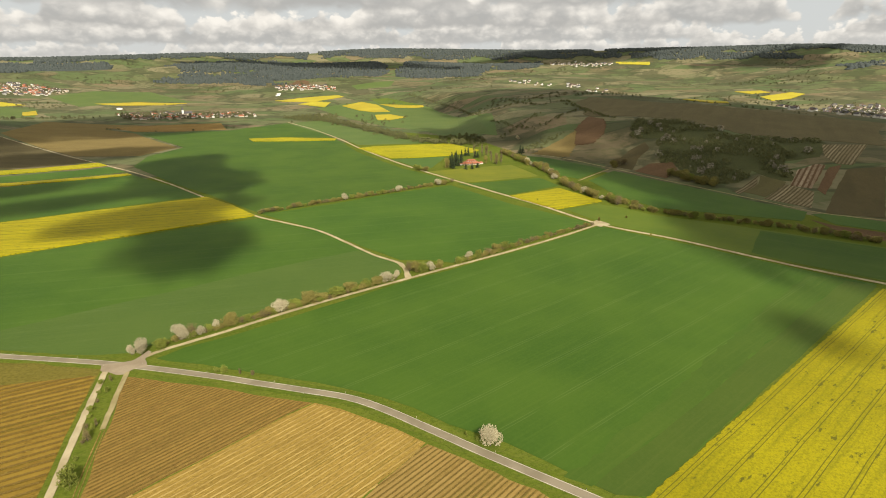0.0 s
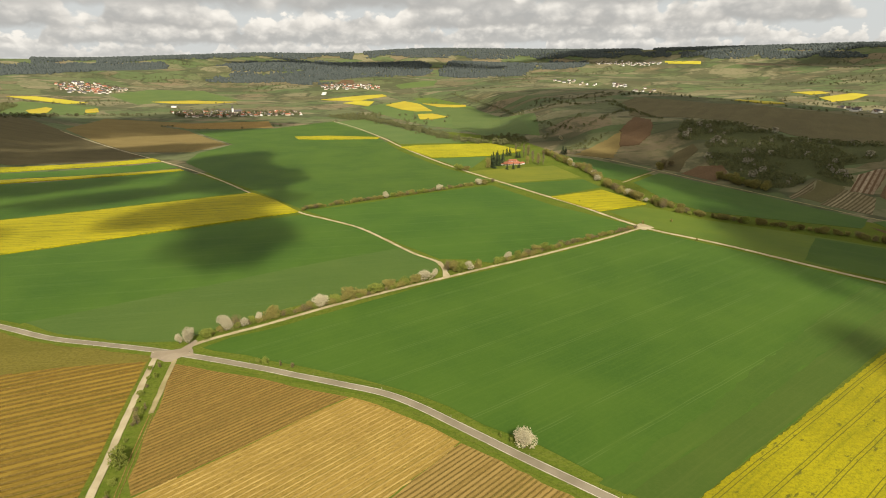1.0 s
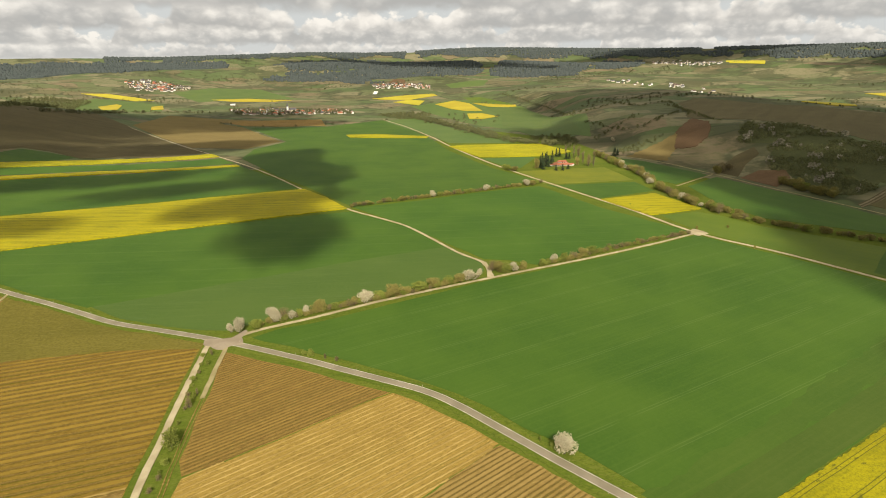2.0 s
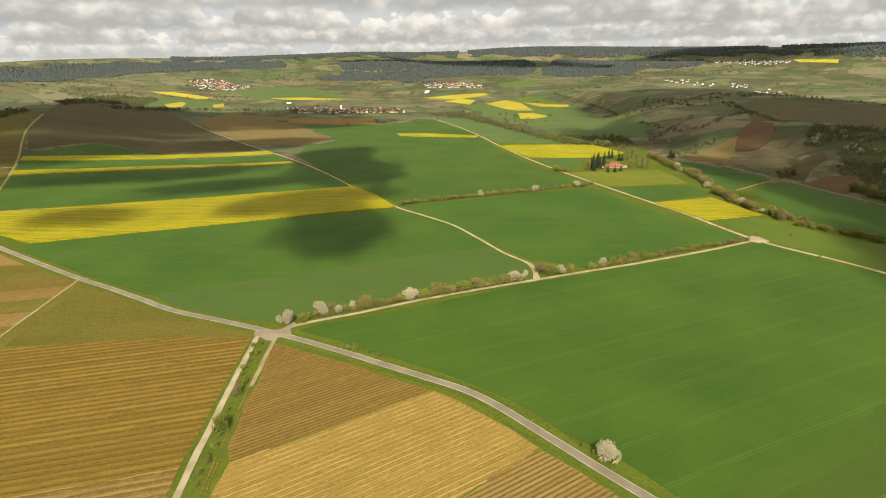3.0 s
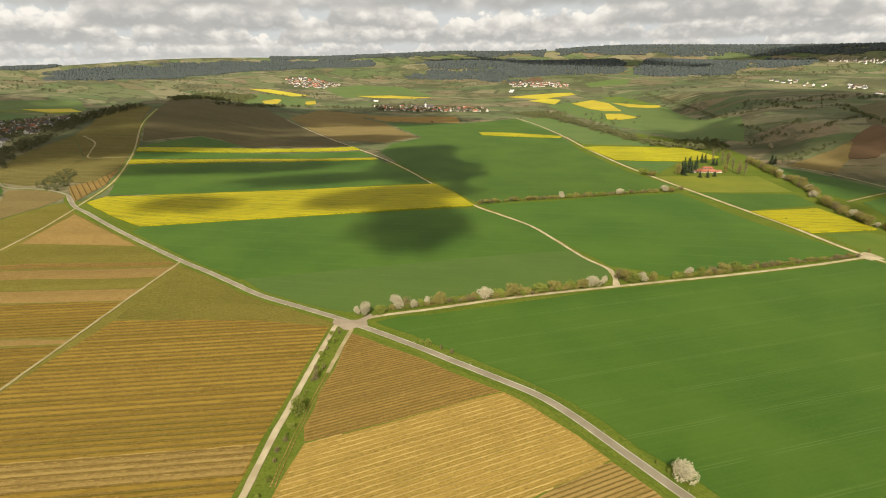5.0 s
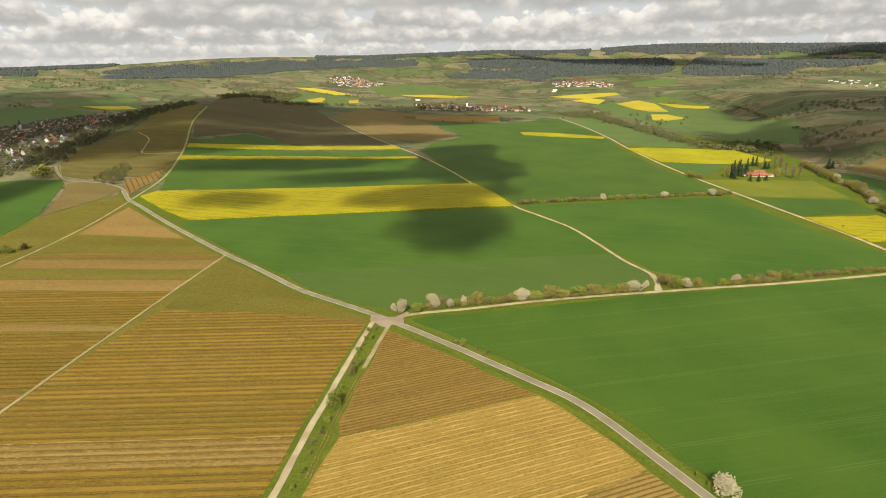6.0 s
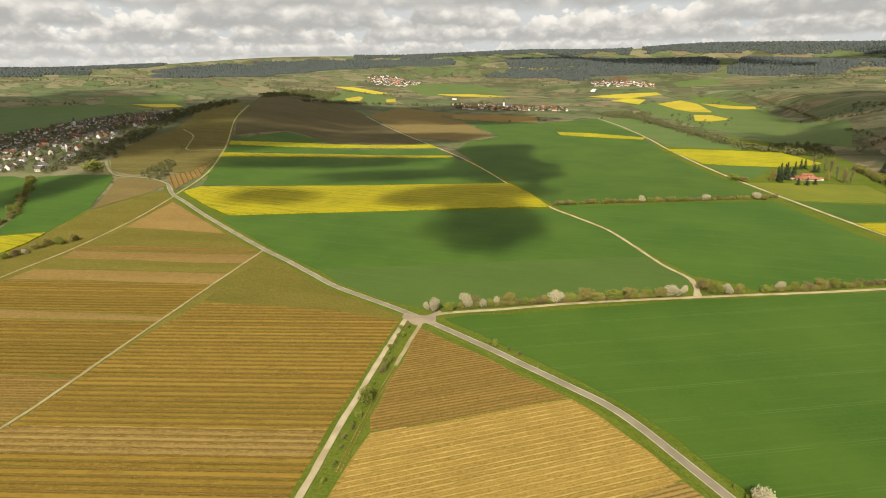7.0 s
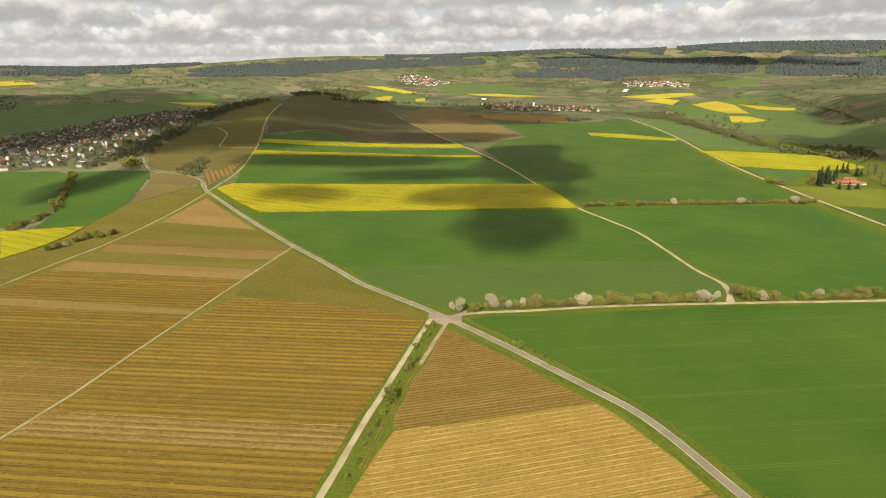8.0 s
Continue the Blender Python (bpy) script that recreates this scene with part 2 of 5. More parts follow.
PASTURE = crop("yellow_green_pasture", (0.075, 0.115, 0.011), (0.115, 0.142, 0.014), (0.07, 0.108, 0.013), streak=0.6)
VERGE = soil("verge_grass", (0.08, 0.118, 0.012), (0.125, 0.15, 0.018), (0.17, 0.165, 0.04), strength=0.35)
VINE_SOIL = soil("vineyard_straw", (0.205, 0.132, 0.03), (0.262, 0.17, 0.04), (0.335, 0.228, 0.052), step=3.2, strength=0.25, rows_gain=0.3, green=(0.15, 0.115, 0.022), flecks=0.85)
VINE_DARK = soil("vineyard_soil", (0.14, 0.085, 0.024), (0.187, 0.112, 0.032), (0.25, 0.16, 0.04), step=2.4, strength=0.3, rows_gain=0.8, green=(0.115, 0.09, 0.02), flecks=0.85)
VINE_TAN = soil("vineyard_tan", (0.185, 0.118, 0.03), (0.235, 0.15, 0.038), (0.31, 0.212, 0.07), step=2.4, strength=0.3, rows_gain=0.9, green=(0.12, 0.1, 0.02), flecks=0.85)
VINE_GREEN = soil("vineyard_grass", (0.122, 0.076, 0.013), (0.17, 0.102, 0.019), (0.245, 0.16, 0.028), step=4.6, strength=0.3, rows_gain=0.95, green=(0.085, 0.078, 0.009), flecks=0.85)
BROWN_VINES = soil("dormant_vines", (0.088, 0.072, 0.036), (0.122, 0.098, 0.048), (0.085, 0.085, 0.036), step=0.0, strength=0.4)
CREST_SOIL = soil("crest_soil", (0.15, 0.112, 0.043), (0.2, 0.148, 0.055), (0.19, 0.15, 0.055), strength=0.5)
TAN_SOIL = soil("tan_soil", (0.2, 0.128, 0.04), (0.255, 0.165, 0.052), (0.3, 0.21, 0.08), strength=0.4)
SCRUB = soil("scrub_grass", (0.058, 0.066, 0.027), (0.085, 0.092, 0.036), (0.105, 0.108, 0.045), strength=0.5)
RED_SOIL = soil("red_soil", (0.115, 0.071, 0.037), (0.15, 0.093, 0.05), (0.175, 0.115, 0.065), strength=0.4)
ROW_PLOT = soil("young_vine_plot", (0.085, 0.07, 0.032), (0.11, 0.085, 0.04), (0.26, 0.215, 0.13), step=4.6, strength=0.1, rows_gain=1.1)
STRIPE_PLOT = soil("striped_red_plot", (0.12, 0.07, 0.036), (0.14, 0.082, 0.042), (0.38, 0.3, 0.2), step=6.4, strength=0.1, rows_gain=1.3)
RIDGE_VINES = soil("ridge_vines", (0.1, 0.084, 0.043), (0.14, 0.116, 0.058), (0.1, 0.102, 0.048), strength=0.45)
OLIVE_PLOT = soil("olive_grass_plot", (0.105, 0.095, 0.04), (0.13, 0.115, 0.05), (0.14, 0.125, 0.06), strength=0.3)


def gravel(name, dark, light, scale=1.2):
    m, g = material(name)
    w = local(g)
    fine = g.noise(w, scale, 7.0, 0.7)
    c = g.mix(g.ramp(g.noise(w, 0.07, 4.0), 0.35, 0.65), dark, light)
    c = g.mix(g.math("MULTIPLY", g.ramp(fine, 0.45, 0.7), 0.5), c, dark)
    return finish(m, g, c, 0.9, fine, 0.3, 0.05, 0.2)


TRACK = gravel("pale_gravel", (0.31, 0.25, 0.14), (0.44, 0.365, 0.225))
DIRT = gravel("dirt_track", (0.24, 0.195, 0.085), (0.34, 0.28, 0.14))
ASPHALT = gravel("worn_asphalt", (0.195, 0.162, 0.108), (0.25, 0.21, 0.145), 2.5)
PAINT = gravel("road_paint", (0.4, 0.36, 0.26), (0.58, 0.53, 0.4), 0.5)
APRON = gravel("worn_gravel_apron", (0.24, 0.19, 0.125), (0.31, 0.25, 0.17))
OLIVE_SLOPE = soil("olive_vine_slope", (0.1, 0.086, 0.024), (0.14, 0.114, 0.032), (0.18, 0.15, 0.052), step=7.0, strength=0.5)
VINE_STRAW = soil("pinkish_vineyard_straw", (0.17, 0.108, 0.03), (0.225, 0.145, 0.044), (0.335, 0.232, 0.072), step=4.6, strength=0.45, rows_gain=0.9, flecks=0.85)


# ---------------------------------------------------------------- the land
def smooth(a, b, v):
    u = np.clip((v - a) / (b - a), 0.0, 1.0)
    return u * u * (3.0 - 2.0 * u)


def mound(x, y, cx, cy, height, along, across, turn=0.0):
    c, s = np.cos(np.radians(turn)), np.sin(np.radians(turn))
    u, v = (x - cx) * c + (y - cy) * s, (y - cy) * c - (x - cx) * s
    return height * np.exp(-0.5 * ((u / along) ** 2 + (v / across) ** 2))


# far hills: east, north, height, half length, half depth, turn
FAR_HILLS = [
    (-4325, 1240, 57, 480, 250, 74), (-3973, 2112, 36, 480, 250, 62), (-3546, 2770, 68, 480, 250, 52),
    (-3068, 3291, 76, 480, 250, 43), (-2516, 3730, 52, 480, 250, 34), (-1972, 4044, 83, 480, 250, 26),
    (-1390, 4279, 64, 480, 250, 18), (-742, 4438, 89, 480, 250, 9.5),
]
FAR_HILLS_EAST = [
    (-157, 4497, 80, 480, 250, 2), (470, 4475, 84, 480, 250, -6), (1012, 4384, 38, 480, 250, -13),
    (1539, 4228, 88, 480, 250, -20), (2042, 4009, 55, 480, 250, -27), (2645, 3640, 110, 480, 250, -36),
]
MIDDLE_HILLS = [
    (-2350, 2750, 34, 520, 240, 130), (-1100, 3350, 30, 620, 230, 165), (-120, 3420, 22, 420, 200, 10),
    (900, 3300, 34, 700, 230, 195), (1900, 2700, 30, 600, 260, 215), (-2600, 1500, 24, 500, 220, 100),
    (-640, 2820, 16, 260, 150, 20),
    (-1090, 3530, 62, 620, 165, 17), (-300, 3640, 50, 330, 150, 5), (330, 3620, 46, 420, 150, -5), (1300, 3380, 50, 520, 150, -21),
    (-2020, 3060, 50, 480, 160, 33), (-2500, 2150, 30, 520, 170, 50), (-560, 3010, 30, 170, 110, 10), (560, 2900, 30, 380, 130, -11),
    (-3150, 1500, 34, 480, 170, 65), (2050, 2650, 38, 460, 150, -38),
]


def height(x, y):
    """Height of the land over the near fields."""
    x, y = np.asarray(x, float), np.asarray(y, float)
    r = np.hypot(x, y)
    z = 118.0 * smooth(1650.0, 4700.0, r)
    for hill in FAR_HILLS + FAR_HILLS_EAST + MIDDLE_HILLS:
        z = z + mound(x, y, *hill)
    # vineyard hill with a rounded crest
    z = z + mound(x, y, -1220, 1020, 92, 447, 196, 118.6)
    # long ridge behind the stream
    d, s = (x - 113) * 0.805 + (y - 1096) * 0.594, (x - 113) * 0.594 - (y - 1096) * 0.805
    start = 450.0 * smooth(100.0, 830.0, -s)
    w = (d - start) / (680.0 - start * 0.55)
    rise = 0.74 * smooth(0.0, 0.42, w) + 0.26 * smooth(0.25, 1.0, w)
    ends = (1.0 - 0.62 * smooth(20.0, 700.0, s)) * (1.0 - smooth(950.0, 1750.0, -s))
    z = z + 66.0 * rise * ends * (1.0 - smooth(1.0, 2.0, w))
    # shallow gullies and swells
    z = z + smooth(900.0, 1900.0, r) * (5.0 * np.sin(x / 210.0 + 0.7 * np.sin(y / 330.0)) * np.sin(y / 260.0 + 1.1))
    return z


def mesh_object(name, verts, faces, mat, parent=None, label="", smooth_faces=False):
    me = bpy.data.meshes.new(name)
    me.from_pydata(verts, [], faces)
    if mat:
        me.materials.append(mat)
    if smooth_faces:
        me.shade_smooth()
    me.update()
    ob = new(name, me)
    if parent:
        ob.parent = parent
    if label:
        ob["label"] = label
    return ob


def make_ground():
    rings = [0.0] + [20 * 1.0185 ** i for i in range(301)]
    rings = [r for r in rings if r < 4900]
    turns = [radians(-62 + 0.45 * i) for i in range(356)]
    turns += [turns[-1] + (2 * math.pi - (turns[-1] - turns[0])) * i / 70 for i in range(1, 70)]
    r, a = np.meshgrid(rings[1:], turns, indexing="ij")
    x, y = -np.sin(a) * r, np.cos(a) * r
    z = height(x, y)
    verts = [(0, 0, float(height(0, 0)))] + list(zip(x.ravel().tolist(), y.ravel().tolist(), z.ravel().tolist()))
    n = len(turns)
    faces = [(0, 1 + i, 1 + (i + 1) % n) for i in range(n)]
    for k in range(len(rings) - 2):
        base = 1 + k * n
        faces += [(base + i, base + n + i, base + n + (i + 1) % n, base + (i + 1) % n) for i in range(n)]
    ob = mesh_object("ground", verts, faces, LAND, smooth_faces=True)
    return tagged(ob, "rolling green and brown farmland reaching to wooded hills", "ground", kind="structure")


ground = make_ground()

from mathutils.geometry import delaunay_2d_cdt


def inside(px, py, poly):
    hit = np.zeros(px.shape, bool)
    for (x0, y0), (x1, y1) in zip(poly, poly[1:] + poly[:1]):
        cross = (y0 > py) != (y1 > py)
        hit ^= cross & (px < (x1 - x0) * (py - y0) / ((y1 - y0) or 1e-9) + x0)
    return hit


def field(name, corners, lift, mat, label, turn=0.0, step=14.0, rough=0.0, edge=0.7, category="field", fine=0.11, bend=0.0):
    """A crop laid over the land: its corners in plan, its height over the soil and the heading of its rows."""
    cx, cy = (sum(p[i] for p in corners) / len(corners) for i in (0, 1))
    c, s = math.cos(radians(turn)), math.sin(radians(turn))
    flat = [((x - cx) * c + (y - cy) * s, (y - cy) * c - (x - cx) * s) for x, y in corners]
    area = sum(a[0] * b[1] - b[0] * a[1] for a, b in zip(flat, flat[1:] + flat[:1]))
    if area < 0:
        flat.reverse()
    rim = []
    rng = random.Random(name)
    for (x0, y0), (x1, y1) in zip(flat, flat[1:] + flat[:1]):
        n = max(1, int(math.hypot(x1 - x0, y1 - y0) / step))
        for k in range(n):
            j = (rng.uniform(-edge, edge), rng.uniform(-edge, edge)) if edge else (0, 0)
            x, y = x0 + (x1 - x0) * k / n, y0 + (y1 - y0) * k / n
            if bend:
                x += bend * noise.noise(((cx + x) * 0.009, (cy + y) * 0.009, 1.0))
                y += bend * noise.noise(((cx + x) * 0.009, (cy + y) * 0.009, 9.0))
            rim.append((x + j[0], y + j[1]))
    xs, ys = [p[0] for p in rim], [p[1] for p in rim]
    gx, gy = np.meshgrid(np.arange(min(xs) + step / 2, max(xs), step), np.arange(min(ys) + step / 2, max(ys), step))
    keep = inside(gx, gy, rim)
    pts = [Vector(p) for p in rim] + [Vector(p) for p in zip(gx[keep].tolist(), gy[keep].tolist())]
    got, _, tris, *_ = delaunay_2d_cdt(pts, [], [list(range(len(rim)))], 1, 0.01)
    flat_xy = np.array([(p.x, p.y) for p in got])
    wx, wy = cx + flat_xy[:, 0] * c - flat_xy[:, 1] * s, cy + flat_xy[:, 0] * s + flat_xy[:, 1] * c
    z0 = float(height(cx, cy))
    top = height(wx, wy) + lift - z0
    if rough:
        top = top + np.array([rough * (noise.noise((x * fine, y * fine, 3.0)) if fine else rng.uniform(-1, 1)) for x, y in zip(wx, wy)])
    verts = [(p.x, p.y, float(h)) for p, h in zip(got, top)]
    faces = [tuple(t) for t in tris]
    # the standing edge of the crop
    count = {}
    for f in faces:
        for a, b in zip(f, f[1:] + f[:1]):
            count[(a, b)] = 1
    border = [(a, b) for a, b in count if (b, a) not in count]
    low = {}
    for a, b in border:
        for v in (a, b):
            if v not in low:
                low[v] = len(verts)
                verts.append((verts[v][0], verts[v][1], verts[v][2] - lift - 0.6))
        faces.append((b, a, low[a], low[b]))
    ob = mesh_object(name, verts, faces, mat, smooth_faces=False)
    ob.matrix_world = pose(cx, cy, z0, 0, 0, turn)
    return tagged(ob, label, category, kind="structure")


def glide(points, step=5.0):
    """A smooth line through the points of a route."""
    p = [Vector(q) for q in points]
    p = [2 * p[0] - p[1]] + p + [2 * p[-1] - p[-2]]
    line = []
    for a, b, c, d in zip(p, p[1:], p[2:], p[3:]):
        n = max(2, int((c - b).length / step))
        for k in range(n):
            t = k / n
            line.append(0.5 * (2 * b + (c - a) * t + (2 * a - 5 * b + 4 * c - d) * t * t + (3 * b - a - 3 * c + d) * t ** 3))
    line.append(p[-2])
    return line


def ribbon(name, points, width, lift, mat, label, category, shift=0.0, wobble=0.0, parent=None, thick=0.4, dash=None):
    """A road, track or painted line along a route; shift moves it sideways."""
    line = glide(points)
    rng = random.Random(name)
    verts, faces = [], []
    for i, p in enumerate(line):
        d = (line[min(i + 1, len(line) - 1)] - line[max(i - 1, 0)]).normalized()
        n = Vector((-d.y, d.x))
        w0, w1 = (width / 2 + rng.uniform(-wobble, wobble) for _ in (0, 1))
        for off in (shift + w0, shift, shift - w1):
            q = p + n * off
            verts.append((q.x, q.y, float(height(q.x, q.y)) + lift))
        for k in (0, 2):
            v = verts[-3 + k]
            verts.append((v[0], v[1], v[2] - thick))
    for i in range(len(line) - 1):
        a, b = i * 5, i * 5 + 5
        faces += [(a, a + 1, b + 1, b), (a + 1, a + 2, b + 2, b + 1), (a + 3, a, b, b + 3), (a + 2, a + 4, b + 4, b + 2)]
    faces = [f[::-1] for f in faces]
    ob = mesh_object(name, verts, faces, mat, parent)
    if not parent:
        tagged(ob, label, category, kind="structure")
    return ob


# routes, metres east and north of the camera's station
MAIN_ROAD = [(59.5, 174), (49.8, 180.4), (39.2, 187.4), (27.9, 194.9), (15.9, 202.9), (3.2, 211.8), (-10.5, 221.3), (-25.1, 231.5), (-36, 238.4), (-46, 243.8), (-57, 248.1), (-70, 251.7), (-89.7, 257.1), (-106.7, 261.6), (-124.6, 266.7), (-142.7, 271.2), (-160.9, 275.5), (-183, 280.3), (-207, 285), (-242, 290), (-281, 295.5), (-317, 306), (-358, 318), (-401, 329), (-469, 349), (-550, 373), (-621, 395), (-661, 406), (-704, 428)]
VILLAGE_ROAD = [(-671, 412), (-710, 431), (-748, 432), (-775, 422), (-802, 412), (-842, 424), (-887, 445)]
HEDGE_TRACK = [(-190, 283), (-176, 300), (-146, 324), (-116, 350), (-80, 378), (-30, 414), (8, 441), (62, 479), (126, 528), (172, 567)]
WINDING_TRACK = [(-28, 415), (-33, 435), (-40, 452), (-66, 476), (-99, 516), (-136, 557), (-182, 590), (-224, 620), (-323, 716), (-420, 814), (-536, 916), (-728, 1058), (-864, 1152), (-1010, 1239)]
STRAIGHT_TRACK = [(349, 391), (301, 435), (234, 509), (172, 567), (119, 658), (54, 757), (-62, 942), (-170, 1147), (-249, 1321), (-375, 1572), (-485, 1743)]
VINE_LANE = [(-401, 327), (-399, 322.4), (-370.4, 248.1), (-347.4, 190.4), (-328.9, 143.7), (-308, 92.6), (-296.8, 57.2), (-288, 35)]
DITCH_TRACK = [(-198.5, 278), (-197, 271), (-188.6, 246.2), (-180.2, 221.2), (-172.8, 200.9), (-165.6, 180.8), (-158.3, 160.1), (-151.4, 142.9), (-145.4, 127.4), (-141.3, 116), (-136, 101)]
GRASS_TRACK = [(-187, 279), (-185.5, 275.3), (-179.8, 256.8), (-173.8, 238.9), (-168.4, 222)]
EDGE_TRACK = [(-651, 400), (-602, 320), (-560, 236), (-540, 178), (-522, 130)]
HILL_TRACK = [(-658, 409), (-714, 494), (-783, 573), (-850, 643), (-938, 726), (-999, 788), (-1095, 904)]
HILL_LOOP = [(-817, 609), (-834, 583), (-854, 564), (-885, 591), (-924, 627), (-976, 644)]
STREAM_TRACK = [(123, 1089), (210, 1012), (282, 895), (325, 809), (398, 674), (437, 603), (487, 567)]
STREAM_LINK = [(280, 891), (239, 841), (206, 799)]

# corners of the fields, in the same plan
JUNCTION_APRON = [(-205.6, 282.7), (-197.5, 284.5), (-189, 286.9), (-187.3, 292.9), (-185.6, 299.1), (-182.8, 297.6), (-182.4, 288.8), (-179.6, 284.8), (-175.9, 280.2), (-182, 277.8), (-185, 274.8), (-186, 271.8), (-190.3, 271.9), (-196.4, 275), (-198.7, 274.5), (-202.5, 276.4)]
CROSSING_APRON = [(161, 569), (173, 582), (180, 574), (183, 565), (170, 556)]
FORK_APRON = [(-43, 457), (-36, 451), (-30, 432), (-26, 417), (-32, 413), (-33, 432)]
WHEAT_EAST = [(-175.4, 290), (-163.2, 302.9), (-143.1, 315.8), (-30, 409), (8, 435), (169, 559), (250, 482), (298, 429), (341, 391), (201, 273), (121, 207), (82, 174), (64, 180), (45, 196), (28, 209), (2, 223), (-16, 236), (-34, 246), (-71.8, 261.2), (-116.4, 274), (-143.8, 282.1), (-166.1, 286.4)]
WHEAT_WEST = [(-320, 315), (-284, 342), (-224, 387), (-164, 433), (-79, 490), (-136, 555), (-215, 607), (-289, 564), (-374, 506), (-456, 446), (-526, 388), (-520, 372), (-442, 349), (-377, 329)]
WHEAT_WEST_LOW = [(-321, 317), (-285, 344), (-225, 389), (-165, 435), (-79, 492), (-41, 453), (-35, 430), (-64, 408), (-133, 357), (-178, 316), (-196, 297), (-215, 294), (-248, 297), (-281, 302)]
RAPE_WEST = [(-661, 421), (-665, 450), (-557, 549), (-427, 649), (-321, 717), (-268, 670), (-223, 618), (-293, 571), (-377, 510), (-458, 448), (-529, 389), (-580, 399)]
WHEAT_NORTH = [(-671, 457), (-727, 515), (-780, 578), (-702, 697), (-559, 849), (-508, 879), (-402, 790), (-331, 725), (-431, 656), (-562, 554)]
RAPE_STRIP_LOW = [(-803, 596), (-763, 647), (-687, 756), (-609, 828), (-524, 891), (-510, 878), (-598, 814), (-673, 741), (-748, 634), (-787, 579)]
WHEAT_BETWEEN = [(-804, 602), (-836, 636), (-754, 751), (-592, 954), (-536, 907), (-694, 764)]
RAPE_STRIP_HIGH = [(-856, 656), (-825, 702), (-782, 779), (-718, 878), (-634, 991), (-601, 966), (-698, 853), (-758, 754), (-803, 683), (-840, 637)]
WHEAT_CREST = [(-863, 667), (-866, 710), (-871, 805), (-837, 819), (-787, 825), (-786, 783), (-832, 708)]
VINES_HILL_TOP = [(-888, 691), (-986, 780), (-1094, 907), (-1224, 1057), (-1258, 1173), (-1207, 1216), (-1189, 1347), (-1025, 1253), (-857, 1143), (-716, 1042), (-653, 1007), (-731, 894), (-777, 823), (-839, 829), (-879, 812)]
VINES_HILL_WEST = [(-877, 676), (-854, 644), (-783, 567), (-738, 486), (-774, 458), (-839, 531), (-854, 558), (-992, 638), (-1058, 722), (-1255, 912), (-1127, 917), (-982, 765)]
VINES_HILL_FOOT = [(-678, 417), (-716, 487), (-774, 555), (-744, 495), (-745, 456)]
PLOUGH_CREST = [(-1029, 1279), (-1213, 1690), (-1017, 1655), (-889, 1627), (-940, 1530), (-824, 1465), (-587, 1206), (-605, 1083), (-723, 1064), (-855, 1153)]
FALLOW_STRIP = [(-960, 1580), (-849, 1630), (-678, 1695), (-607, 1546), (-706, 1503), (-835, 1493)]
WHEAT_MIDDLE = [(-216, 625), (-319, 728), (-412, 814), (-550, 958), (-585, 1074), (-571, 1202), (-793, 1451), (-591, 1523), (-484, 1725), (-356, 1530), (-253, 1312), (-169, 1098), (-66, 914), (13, 814), (-68, 747), (-154, 680)]
RAPE_STRIP_FAR = [(-472, 1337), (-393, 1355), (-253, 1324), (-253, 1290), (-345, 1282), (-445, 1286)]
WHEAT_CENTRE = [(-216, 625), (-143, 671), (-77, 723), (13, 777), (90, 657), (164, 574), (116, 538), (41, 478), (8, 451), (-15, 460), (-39, 459), (-80, 501), (-131, 555)]
MEADOW_PALE = [(-23, 885), (46, 916), (122, 939), (153, 836), (75, 806), (20, 792)]
WHEAT_FARM = [(23, 784), (74, 797), (152, 822), (168, 764), (90, 711)]
RAPE_FARM = [(90, 702), (126, 723), (165, 746), (187, 703), (204, 668), (138, 631)]
MEADOW_STREAM = [(150, 632), (196, 655), (219, 639), (241, 604), (314, 555), (417, 477), (353, 396), (272, 473), (174, 574)]
RAPE_ESTATE = [(-178, 1154), (-149, 1176), (-64, 1196), (17, 1208), (77, 1113), (64, 1084), (15, 1045), (-45, 1029), (-98, 1020)]
WHEAT_ESTATE = [(-93, 1009), (6, 1035), (-3, 985), (-19, 915), (-49, 939)]
WHEAT_STREAM = [(131, 1060), (198, 1006), (272, 887), (207, 812), (182, 845), (164, 926)]
WHEAT_STREAM_EAST = [(221, 799), (280, 872), (340, 763), (391, 662), (426, 606), (396, 569), (336, 597), (259, 635), (232, 702)]
WHEAT_DARK_EAST = [(424, 596), (442, 600), (482, 561), (456, 528), (423, 554)]
SOIL_RED_EAST = [(408, 575), (420, 550), (452, 523), (431, 496), (409, 534)]
VINES_WEST = [(-338, 187), (-347, 221), (-302, 242), (-252, 261), (-202, 271), (-194.5, 251.9), (-182.9, 216.9), (-171.1, 183.1), (-163.7, 161.9), (-155.8, 142.1), (-149.1, 125), (-144.6, 113.8), (-136, 88), (-180, 53), (-227, 21), (-281, 36), (-294, 55), (-305, 90), (-326, 143)]
VINES_STRAW = [(-303, 79), (-250, 109), (-205, 134), (-163, 158), (-156, 141), (-155.5, 139.5), (-190, 120), (-230, 98), (-270, 76), (-297, 60.5)]
GRASS_TRIANGLE = [(-388, 320), (-329, 304), (-277, 290), (-239, 286), (-208, 281), (-206, 274), (-253, 264), (-303, 244), (-348, 224), (-369, 270)]
VINES_DARK = [(-183.7, 270), (-155.2, 263.6), (-127.5, 257.9), (-103.1, 250.6), (-86.5, 246), (-69.3, 242.3), (-82, 230.6), (-102.5, 208), (-122.9, 187.1), (-143.9, 166.8), (-150, 176.3), (-159.9, 203.3), (-167.4, 227.1)]
